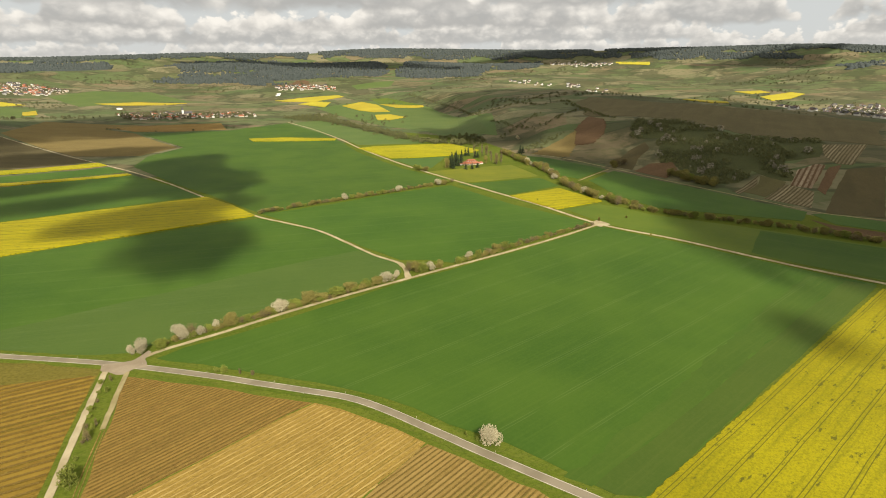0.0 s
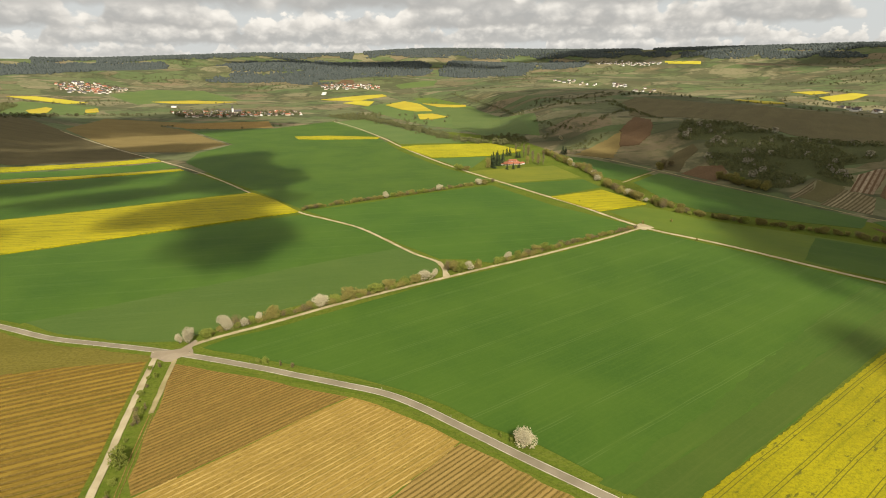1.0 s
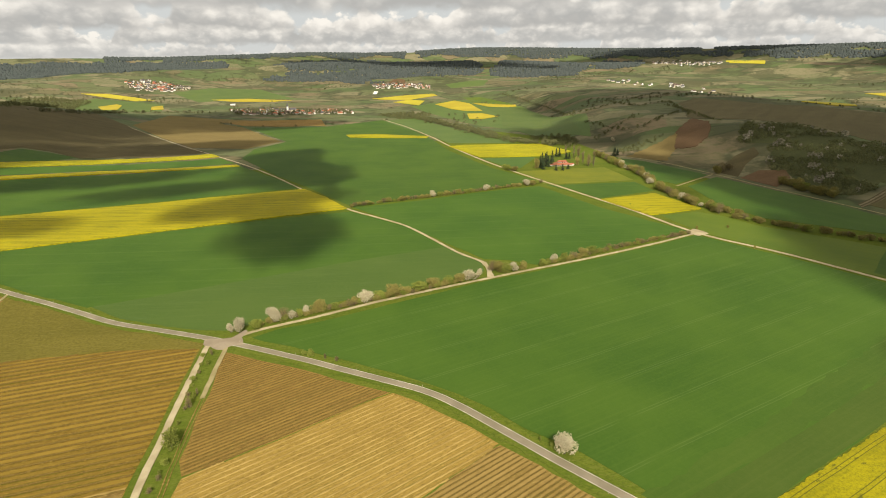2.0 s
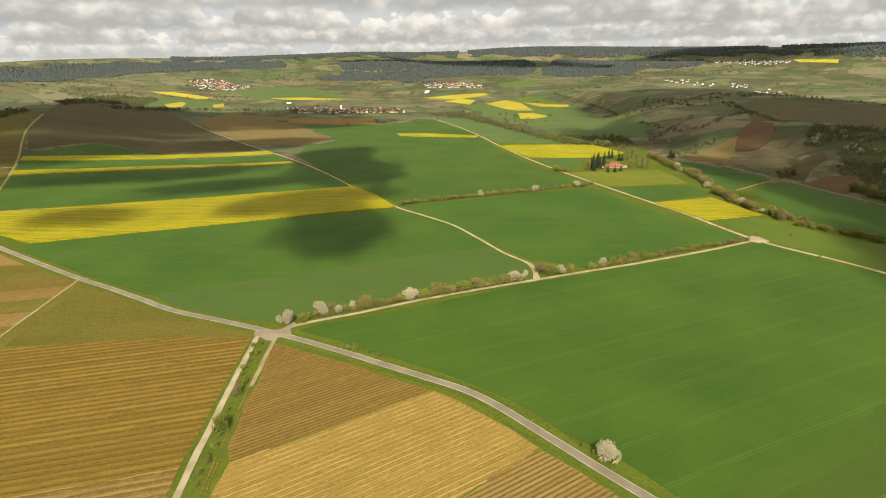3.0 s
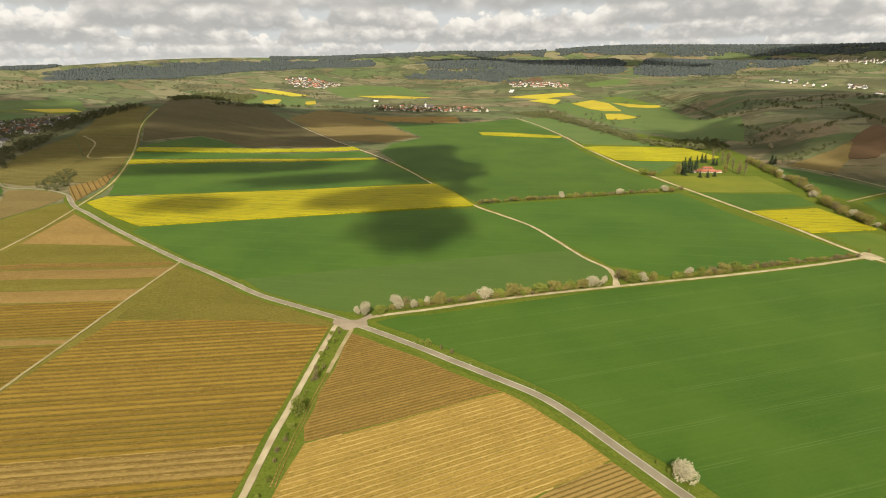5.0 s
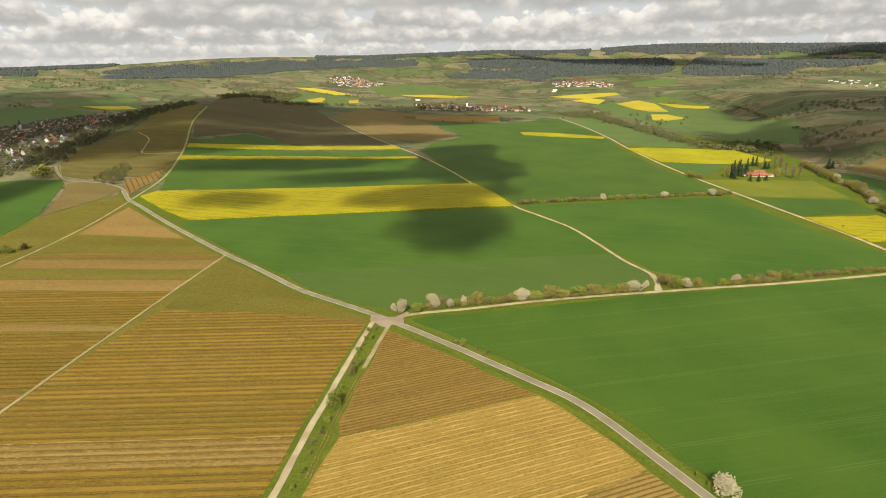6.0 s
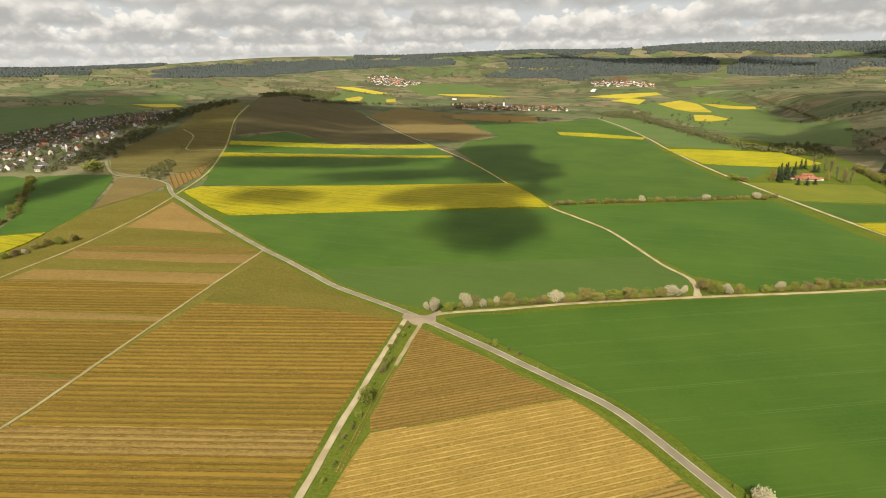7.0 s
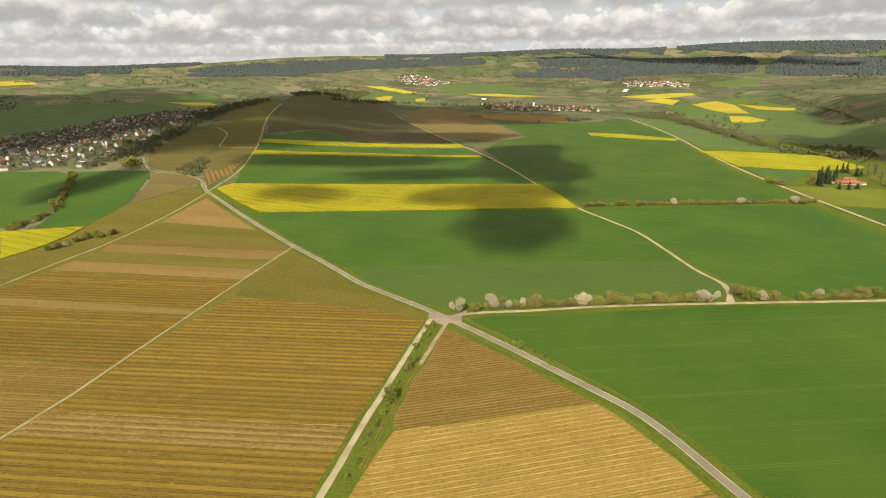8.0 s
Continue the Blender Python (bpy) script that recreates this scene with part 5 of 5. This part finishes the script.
hedge(STREAM_HEDGE_LOW, 3.4, 2.2, "oooogro", 8.0, 6.0, "trees along the stream")
hedge(VALLEY_ROW, 4.5, 2.5, "ogogr", 7.5, 6.0, "trees between the valley fields")
hedge(LOW_ROW, 4.0, 3.0, "oogbr", 7.5, 6.0, "shrubs on the plateau edge")
hedge(SUNLIT_SCRUB, 4.5, 4.0, "goo", 12.0, 11.0, "bushes at the slope foot")
hedge(SLOPE_ROW, 6.0, 3.0, "or", 12.0, 11.0, "bushes at the slope foot")


# ---------------------------------------------------------------- woods
def far_leaves(name, dark, light):
    m, g = material(name)
    rnd = g.node("ShaderNodeNewGeometry").outputs["Random Per Island"]
    w = g.node("ShaderNodeNewGeometry").outputs["Position"]
    c = g.mix(rnd, dark, light)
    c = g.mix(g.ramp(g.noise(w, 0.02, 5.0, 0.7), 0.38, 0.62), c, g.mix(0.7, c, light))
    return finish(m, g, c, 0.95, gloss=0.03)


WOOD_LEAVES = far_leaves("mixed_wood_leaves", (0.095, 0.1, 0.042), (0.15, 0.15, 0.064))
DARK_LEAVES = far_leaves("dark_wood_leaves", (0.075, 0.08, 0.04), (0.14, 0.135, 0.068))
PALE_LEAVES = far_leaves("pale_blossom_scrub", (0.2, 0.18, 0.12), (0.36, 0.32, 0.24))
# blue-grey tint is distance haze put into the crown colour
HAZY_FOREST = far_leaves("far_forest", (0.046, 0.055, 0.052), (0.074, 0.084, 0.076))
SLOPE_LEAVES = far_leaves("slope_scrub_leaves", (0.09, 0.1, 0.042), (0.17, 0.17, 0.075))


def clump(rng, quads, size):
    """Corner offsets of one rough tree of unit height, as an array."""
    verts, faces = [], []
    for k in range(quads):
        z = rng.uniform(0.15, 1.0)
        r = 0.46 * math.sqrt(max(0.02, 1 - ((z - 0.5) / 0.56) ** 2)) * rng.uniform(0.55, 1.05)
        a = rng.uniform(0, 6.28)
        leaf(verts, faces, Vector((r * math.cos(a), r * math.sin(a), z)), size, rng)
    return np.array(verts)


SHAPES = [clump(random.Random(k), 46, 0.16) for k in range(6)]


def woods(name, spots, mat, label, tall, shapes=SHAPES):
    """Many trees as one mass."""
    rng = random.Random(name)
    blocks = []
    xy = np.array(spots)
    z = height(xy[:, 0], xy[:, 1])
    for (x, y), h in zip(spots, z):
        t = tall * rng.uniform(0.45, 1.3)
        w = t * rng.uniform(0.85, 1.35)
        blocks.append(shapes[rng.randrange(6)] * (w, w, t) + (x, y, float(h) - 0.1 * t))
    verts = np.concatenate(blocks)
    faces = np.arange(len(verts)).reshape(-1, 4)
    ob = mesh_object(name, verts.tolist(), faces.tolist(), mat)
    return tagged(ob, label, "trees", kind="stuff")


def scatter(poly, gap, seed):
    rng = random.Random(seed)
    xs, ys = [p[0] for p in poly], [p[1] for p in poly]
    out, (x0, x1, y0, y1) = [], (min(xs), max(xs), min(ys), max(ys))
    gx, gy = np.meshgrid(np.arange(x0, x1, gap), np.arange(y0, y1, gap))
    gx = gx + np.array([rng.uniform(-0.5, 0.5) * gap for _ in range(gx.size)]).reshape(gx.shape)
    gy = gy + np.array([rng.uniform(-0.5, 0.5) * gap for _ in range(gy.size)]).reshape(gy.shape)
    keep = inside(gx, gy, poly)
    return list(zip(gx[keep].tolist(), gy[keep].tolist()))


def along(points, gap, spread, seed):
    rng = random.Random(seed)
    return [(p.x + rng.gauss(0, spread), p.y + rng.gauss(0, spread)) for p in glide(points, gap)]


def far_forest(name, spots, mat, label, tall):
    """A closed canopy: thousands of rough low crowns as one mass."""
    rng = np.random.default_rng(len(spots))
    xy = np.array(spots)
    n, sides, rings = len(xy), 6, ((1.0, 0.0), (0.92, 0.5), (0.5, 0.88))
    t = tall * rng.uniform(0.7, 1.25, n)
    w = tall * rng.uniform(0.55, 0.95, n)
    z = height(xy[:, 0], xy[:, 1]) - 0.1 * t
    a0 = rng.uniform(0, 6.28, n)
    cols = []
    for r, h in rings:
        for k in range(sides):
            a, lump = a0 + 2 * math.pi * k / sides, rng.uniform(0.75, 1.2, n)
            cols.append(np.stack((xy[:, 0] + np.cos(a) * w * r * lump, xy[:, 1] + np.sin(a) * w * r * lump, z + t * h * rng.uniform(0.85, 1.1, n)), 1))
    cols.append(np.stack((xy[:, 0], xy[:, 1], z + t), 1))
    verts = np.stack(cols, 1).reshape(-1, 3)
    per = len(cols)
    one = [(r * sides + k, r * sides + (k + 1) % sides, (r + 1) * sides + (k + 1) % sides, (r + 1) * sides + k) for r in range(2) for k in range(sides)]
    one += [(2 * sides + k, 2 * sides + (k + 1) % sides, per - 1) for k in range(sides)]
    faces = [tuple(b + i for i in f) for b in range(0, n * per, per) for f in one]
    ob = mesh_object(name, verts.tolist(), faces, mat, smooth_faces=True)
    return tagged(ob, label, "trees", kind="stuff")


def ragged(poly, gap, seed, wild):
    """Spots inside a patch whose outline wanders."""
    spots = np.array(scatter([(x, y) for x, y in poly], gap, seed))
    dx = wild * (np.sin(spots[:, 0] / 97 + spots[:, 1] / 61) + 0.6 * np.sin(spots[:, 0] / 37 - spots[:, 1] / 29 + seed))
    dy = wild * (np.sin(spots[:, 1] / 83 - spots[:, 0] / 71 + seed) + 0.6 * np.sin(spots[:, 0] / 41 + spots[:, 1] / 23))
    return spots[inside(spots[:, 0] + dx, spots[:, 1] + dy, poly)].tolist()


spots = ragged(SLOPE_WOOD, 7.5, 3, 9.0)
rng = random.Random(8)
spots = [p for p in spots if noise.noise((p[0] * 0.018, p[1] * 0.018, 2.0)) > -0.12]
rng.shuffle(spots)
woods("slope_wood", spots[:-70], SLOPE_LEAVES, "dense dark scrub wood on the shaded slope", 6.0)
woods("blossom_scrub", spots[-70:-25], PALE_LEAVES, "pale blossoming shrubs scattered in the slope wood", 9.0)
woods("hill_wood", scatter(HILL_WOOD, 9.0, 4), DARK_LEAVES, "dark wood on the vineyard hill's flank", 7.5)
woods("flank_scrub", scatter(FLANK_SCRUB, 6.0, 5), WOOD_LEAVES, "brown scrub on the hill flank", 4.5)
woods("slope_trees", scatter(SLOPE_TREES, 9.0, 6), far_leaves("bright_spring_leaves", (0.1, 0.12, 0.026), (0.21, 0.21, 0.05)), "light green trees above the village", 9.5)
woods("slope_scrub", scatter(SLOPE_SCRUB, 9.0, 7), WOOD_LEAVES, "low scrub on the sunlit slope", 5.0)
woods("stream_wood", along(STREAM_WOODS, 5.0, 9.0, 8) + along(STREAM_WOODS, 6.0, 14.0, 18), WOOD_LEAVES, "belt of trees along the stream", 10.0)
woods("crest_wood", along(CREST_ROW, 7.0, 10.0, 9), DARK_LEAVES, "dark tree belt behind the hill crest", 9.0)
woods("ridge_wood", along(RIDGE_ROW, 14.0, 8.0, 10), DARK_LEAVES, "thin tree line on the ridge crest", 5.0)
village_spots = scatter(VILLAGE_WEST, 17.0, 11)
woods("village_trees", village_spots, DARK_LEAVES, "garden trees between the village houses", 7.5)
woods("village_trees", scatter(VILLAGE_NORTH, 14.0, 12) + scatter(VILLAGE_EAST, 34.0, 13) + scatter(VILLAGE_RED, 26.0, 14) + scatter(VILLAGE_HILL, 30.0, 15),
      DARK_LEAVES, "garden trees in the far villages", 10.0)


def far_scatter():
    """Hedgerows, copses and single trees over the open country."""
    rng, out = random.Random(77), []
    while len(out) < 5000:
        a, r = radians(rng.uniform(-44, 78)), math.sqrt(rng.uniform(1650 ** 2, 4300 ** 2))
        x, y = -math.sin(a) * r, math.cos(a) * r
        if noise.noise((x * 0.0021, y * 0.0042, 0.3)) + 0.6 * noise.noise((x * 0.009, y * 0.016, 4.0)) > 0.28:
            out.append((x, y))
    return out


FAR_PLOTS = [WHEAT_FAR_A, WHEAT_FAR_B, WHEAT_FAR_C, WHEAT_FAR_D, WHEAT_FAR_E, RAPE_FAR_A, RAPE_FAR_B, RAPE_FAR_C, RAPE_FAR_D, RAPE_FAR_E, RAPE_FAR_F,
             RAPE_FAR_G, RAPE_FAR_J, RAPE_FAR_K, RAPE_FAR_L, WHEAT_VALLEY, MEADOW_VALLEY, VINES_HILL_TOP, VINES_HILL_WEST, PLOUGH_CREST, RIDGE_TOP,
             WHEAT_MIDDLE, FALLOW_STRIP, VILLAGE_WEST]
open_spots = np.array(far_scatter())
free = np.ones(len(open_spots), bool)
for plot in FAR_PLOTS:
    free &= ~inside(open_spots[:, 0], open_spots[:, 1], plot)
woods("copse", scatter(FOREST_K, 13.0, 21) + scatter(FOREST_M, 12.0, 22) + scatter(FOREST_N, 10.0, 23), WOOD_LEAVES, "olive brown copses behind the fields", 9.0)
woods("far_trees", open_spots[free].tolist(), DARK_LEAVES, "copses and hedgerows dotting the far country", 6.5)


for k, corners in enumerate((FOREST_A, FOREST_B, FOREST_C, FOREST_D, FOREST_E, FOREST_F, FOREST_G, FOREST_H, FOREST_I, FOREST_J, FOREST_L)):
    far_forest("forest", ragged(corners, 15.0, 200 + k, 45.0), HAZY_FOREST, "dark wooded hillside in the distance", 12.0)
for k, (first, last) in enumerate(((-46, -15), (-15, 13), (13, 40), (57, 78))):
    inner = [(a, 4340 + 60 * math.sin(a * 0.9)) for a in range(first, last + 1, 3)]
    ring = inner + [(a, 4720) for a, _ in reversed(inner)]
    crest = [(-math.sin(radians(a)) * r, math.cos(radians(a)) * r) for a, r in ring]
    far_forest("skyline_forest", ragged(crest, 17.0, 300 + k, 25.0), HAZY_FOREST, "dark forest along the skyline hills", 13.0)
for k, row in enumerate((TERRACE_A, TERRACE_B, TERRACE_C, TERRACE_D, TERRACE_E, TERRACE_F)):
    woods("terrace_hedge", along(row, 7.0, 4.0, 60 + k), WOOD_LEAVES, "scrubby hedge along a vineyard terrace", 5.0)


# ---------------------------------------------------------------- houses
def plaster(name, dark, light):
    return gravel(name, dark, light, 0.8)


WALLS = {"white": plaster("white_plaster", (0.62, 0.59, 0.53), (0.78, 0.75, 0.69)), "cream": plaster("cream_plaster", (0.5, 0.43, 0.32), (0.62, 0.54, 0.42))}
ROOFS = {"red": gravel("red_roof_tiles", (0.26, 0.095, 0.05), (0.36, 0.14, 0.08), 1.5), "brown": gravel("brown_roof_tiles", (0.1, 0.07, 0.055), (0.165, 0.115, 0.088), 1.5),
         "grey": gravel("grey_slate_roof", (0.07, 0.065, 0.065), (0.13, 0.12, 0.12), 1.5)}
GLASS = gravel("dark_window_glass", (0.03, 0.035, 0.04), (0.06, 0.065, 0.07), 0.5)


def box(verts, faces, x0, x1, y0, y1, z0, z1):
    b = len(verts)
    verts.extend((x, y, z) for z in (z0, z1) for y in (y0, y1) for x in (x0, x1))
    faces.extend(tuple(b + i for i in f) for f in ((0, 2, 3, 1), (4, 5, 7, 6), (0, 1, 5, 4), (2, 6, 7, 3), (0, 4, 6, 2), (1, 3, 7, 5)))


def walls_mesh(length, depth, eaves, ridge):
    x, y = length / 2, depth / 2
    verts = [(-x, -y, -2), (x, -y, -2), (x, y, -2), (-x, y, -2), (-x, -y, eaves), (x, -y, eaves), (x, y, eaves), (-x, y, eaves), (-x, 0, ridge), (x, 0, ridge)]
    return verts, [(0, 1, 5, 4), (2, 3, 7, 6), (1, 2, 6, 9, 5), (3, 0, 4, 8, 7)]


def roof_mesh(length, depth, eaves, ridge, over=0.6, thick=0.3):
    x, y = length / 2 + over, depth / 2 + over
    drop = (ridge - eaves) * over / (depth / 2)
    line = [(-y, eaves - drop), (0, ridge), (y, eaves - drop)]
    verts = [(sx * x, py, pz + dz) for sx in (-1, 1) for dz in (0.05, thick) for py, pz in line]
    return verts, [(3, 4, 10, 9), (4, 5, 11, 10), (1, 0, 6, 7), (2, 1, 7, 8), (0, 3, 9, 6), (5, 2, 8, 11), (0, 1, 4, 3), (1, 2, 5, 4), (7, 6, 9, 10), (8, 7, 10, 11)]


HOUSES = {}


def house(wall, roof, size, m, label, fine):
    key = (wall, roof, size, fine)
    if key in HOUSES:
        ob = copy_thing(HOUSES[key], m @ Matrix.Diagonal((*(1 / q for q in HOUSES[key].scale), 1)))
        return tagged(ob, label, "house")
    length, depth, eaves, ridge = ((12, 9, 5.2, 9.4), (16, 10, 5.6, 10.2), (22, 11, 4.4, 8.6))[size]
    ob = new("house")
    ob.matrix_basis = m
    mesh_object("wall", *walls_mesh(length, depth, eaves, ridge), WALLS[wall], ob)
    cover = mesh_object("roof", *roof_mesh(length, depth, eaves, ridge), ROOFS[roof], ob)
    if fine:
        v, f = [], []
        box(v, f, -length * 0.2 - 0.5, -length * 0.2 + 0.5, 0.6, 1.5, ridge - 1.6, ridge + 1.2)
        mesh_object("chimney", v, f, ROOFS["brown"], cover)
        v, f = [], []
        box(v, f, -0.6, 0.6, -0.06, 0.06, 0, 1.4)
        pane = bpy.data.meshes.new("window")
        pane.from_pydata(v, [], f)
        pane.materials.append(GLASS)
        for side in (-1, 1):
            for level in (1.0, 3.4):
                for k in (-0.3, 0.0, 0.3):
                    w = new("window", pane)
                    w.parent = ob
                    w.location = (k * length, side * depth / 2, level)
    tagged(ob, label, "house")
    HOUSES[key] = ob
    return ob


def village(poly, gap, seed, group, fine_until=0.0, roofs=("red", "brown", "brown", "grey", "grey"), street=20.0):
    rng = random.Random(seed)
    for x, y in scatter(poly, gap, seed + 50):
        roof = rng.choice(roofs)
        wall = rng.choice(("white", "white", "cream"))
        size = rng.choice((0, 0, 0, 1, 1, 2))
        m = pose(x, y, float(height(x, y)), 0, 0, street + rng.choice((0, 90)) + rng.gauss(0, 12)) @ Matrix.Scale(0.8, 4)
        ob = house(wall, roof, size, m, f"{wall} plastered house with {roof} gabled roof", math.hypot(x, y) < fine_until)
        ob["group"] = group


village(VILLAGE_WEST, 36.0, 1, "houses of the valley village", 1350, ("red", "brown", "brown", "brown", "brown", "grey", "grey", "grey", "grey"))

def far_village(polys, label, roofs):
    """Houses too far off to tell apart: one mass, walls and roofs of many plots."""
    rng = random.Random(label)
    mats = [WALLS["white"], WALLS["cream"]] + [ROOFS[r] for r in roofs]
    verts, faces, which = [], [], []
    for poly, gap, seed in polys:
        for x, y in scatter(poly, gap, seed):
            length, depth, eaves, ridge = rng.choice(((10, 8, 3.8, 7.4), (12, 8, 4.2, 8.0), (16, 9, 4.0, 7.6)))
            m = pose(x, y, float(height(x, y)), 0, 0, 20 + rng.choice((0, 90)) + rng.gauss(0, 14))
            for (v, f), slot in ((walls_mesh(length, depth, eaves, ridge), rng.randrange(2)), (roof_mesh(length, depth, eaves, ridge), 2 + rng.randrange(len(roofs)))):
                base = len(verts)
                verts.extend((m @ Vector(p))[:] for p in v)
                faces.extend(tuple(base + k for k in q) for q in f)
                which.extend([slot] * len(f))
    ob = mesh_object("far_village", verts, faces, None)
    for mat in mats:
        ob.data.materials.append(mat)
    ob.data.polygons.foreach_set("material_index", which)
    return tagged(ob, label, "village", kind="stuff")


far_village([(VILLAGE_NORTH, 26.0, 2)], "small village of white and brown-roofed houses behind the fields", ("red", "brown", "grey"))
far_village([(VILLAGE_RED, 23.0, 3)], "far village with red and brown roofs below a quarry", ("red", "brown", "brown", "grey"))
far_village([(VILLAGE_HILL, 26.0, 4)], "far white village climbing a hill", ("red", "brown", "grey"))
far_village([(VILLAGE_EAST, 27.0, 5), (HAMLET_B, 48.0, 9)], "white houses of a far village behind the ridge", ("brown", "grey", "grey"))
far_village([(VILLAGE_VALLEY, 36.0, 6), (HAMLET_A, 20.0, 8), (HAMLET_C, 52.0, 10)], "scattered white houses in a far valley", ("brown", "grey"))
far_village([(VILLAGE_FAR, 34.0, 7)], "far town below the skyline", ("brown", "grey"))


def barn(spot, turn):
    """Long white farm shed with a low roof."""
    x, y = spot
    ob = new("barn")
    ob.matrix_basis = pose(x, y, float(height(x, y)), 0, 0, turn)
    mesh_object("wall", *walls_mesh(19, 9, 4, 5.5), WALLS["white"], ob)
    mesh_object("roof", *roof_mesh(19, 9, 4, 5.5), WALLS["white"], ob, "pale sheet roof")
    return tagged(ob, "long white farm shed standing among far fields", "barn")


for spot in BARNS:
    barn(spot, 8)


def farmhouse():
    """Long low farmhouse: a wide red tiled skirt roof with a second storey rising through it."""
    (x0, y0), (x1, y1) = FARM_SITE
    cx, cy = (x0 + x1) / 2, (y0 + y1) / 2
    turn = math.degrees(math.atan2(y1 - y0, x1 - x0))
    ob = new("farmhouse")
    ob.matrix_basis = pose(cx, cy, float(height(cx, cy)), 0, 0, turn) @ Matrix.Scale(0.82, 4)

    def hipped(x, y, z0, z1, tx, ty):
        b = [(-x, -y, z0), (x, -y, z0), (x, y, z0), (-x, y, z0), (-tx, -ty, z1), (tx, -ty, z1), (tx, ty, z1), (-tx, ty, z1)]
        lower = [(p[0], p[1], p[2] - 0.3) for p in b[:4]]
        return b + lower, [(0, 1, 5, 4), (1, 2, 6, 5), (2, 3, 7, 6), (3, 0, 4, 7), (4, 5, 6, 7), (8, 9, 1, 0), (9, 10, 2, 1), (10, 11, 3, 2), (11, 8, 0, 3), (11, 10, 9, 8)]

    v, f = [], []
    box(v, f, -18, 18, -8, 8, -1.5, 3.4)
    mesh_object("wall", v, f, WALLS["cream"], ob)
    skirt = mesh_object("roof", *hipped(20, 10, 3.3, 7.0, 11, 4), ROOFS["red"], ob, "wide red tiled skirt roof")
    v, f = [], []
    box(v, f, -9, 9, -3.6, 3.6, 5.5, 8.8)
    storey = mesh_object("upper_wall", v, f, WALLS["white"], ob, "white upper storey")
    top = mesh_object("upper_roof", *hipped(10.4, 5, 8.7, 11.4, 7.5, 0.3), ROOFS["red"], ob)
    v, f = [], []
    box(v, f, 4, 5, -0.5, 0.5, 10, 12.4)
    mesh_object("chimney", v, f, ROOFS["brown"], top)
    for k in range(-3, 4):
        v, f = [], []
        box(v, f, k * 4.6 - 0.8, k * 4.6 + 0.8, -8.06, -7.9, 0.9, 2.4)
        mesh_object("window", v, f, GLASS, ob)
    for k in (-1, 0, 1):
        v, f = [], []
        box(v, f, k * 5 - 0.8, k * 5 + 0.8, -3.66, -3.5, 7.0, 8.3)
        mesh_object("window", v, f, GLASS, storey)
    for side in (-1, 1):
        v, f = [], []
        box(v, f, side * 22.5 - 3.5, side * 22.5 + 3.5, -4, 4, -1.5, 3.2)
        wing = mesh_object("wing", v, f, WALLS["white"], ob)
        verts, faces = hipped(4.4, 4.8, 3.1, 5.2, 1.5, 0.3)
        mesh_object("wing_roof", [(p[0] + side * 22.5, p[1], p[2]) for p in verts], faces, ROOFS["red"], wing)
    return tagged(ob, "low farmhouse with red tiled roofs and white upper storey among spruces", "farmhouse")


farmhouse()


def church(spot, turn, label):
    """Village church: nave, square tower and a pointed spire."""
    x, y = spot
    ob = new("church")
    ob.matrix_basis = pose(x, y, float(height(x, y)), 0, 0, turn)
    mesh_object("nave", *walls_mesh(26, 12, 9, 15), WALLS["cream"], ob)
    mesh_object("nave_roof", *roof_mesh(26, 12, 9, 15), ROOFS["grey"], ob)
    v, f = [], []
    box(v, f, -19, -13, -3, 3, -2, 20)
    tower = mesh_object("tower", v, f, WALLS["white"], ob)
    v = [(-19.4, -3.4, 19.8), (-12.6, -3.4, 19.8), (-12.6, 3.4, 19.8), (-19.4, 3.4, 19.8), (-16, 0, 34)]
    mesh_object("spire", v, [(0, 1, 4), (1, 2, 4), (2, 3, 4), (3, 0, 4), (3, 2, 1, 0)], ROOFS["grey"], tower)
    return tagged(ob, label, "church")


church(CHURCHES[0], 20, "pale church with slate spire above the far hill village")
church(CHURCHES[1], 60, "pale church with slate spire among village houses")
church(CHURCHES[2], 30, "pale church with slate spire in the small far village")


# ---------------------------------------------------------------- roadside posts
def delineator():
    v, f = [], []
    box(v, f, -0.07, 0.07, -0.07, 0.07, -0.3, 1.1)
    v2, f2 = [], []
    box(v2, f2, -0.08, 0.08, -0.08, 0.08, 0.72, 0.92)
    ob = new("marker_post")
    mesh_object("post", v, f, PAINT, ob)
    mesh_object("band", v2, f2, GLASS, ob, "black reflector band")
    return tagged(ob, "white plastic roadside marker post with black band", "marker post", "marker posts along the road")


first_post, walked, due, side = None, 0.0, 18.0, 1
route = glide(main, 2.0)
for a, b in zip(route, route[1:]):
    walked += (b - a).length
    if walked < due or walked > 720:
        continue
    due += 22.0
    side = -side
    n = Vector((-(b - a).y, (b - a).x)).normalized() * 3.1 * side
    spot = a + n
    m = pose(spot.x, spot.y, float(height(spot.x, spot.y)) + 0.3, 0, 0, 0)
    if first_post is None:
        first_post = delineator()
        first_post.matrix_basis = m
    else:
        copy_thing(first_post, m)
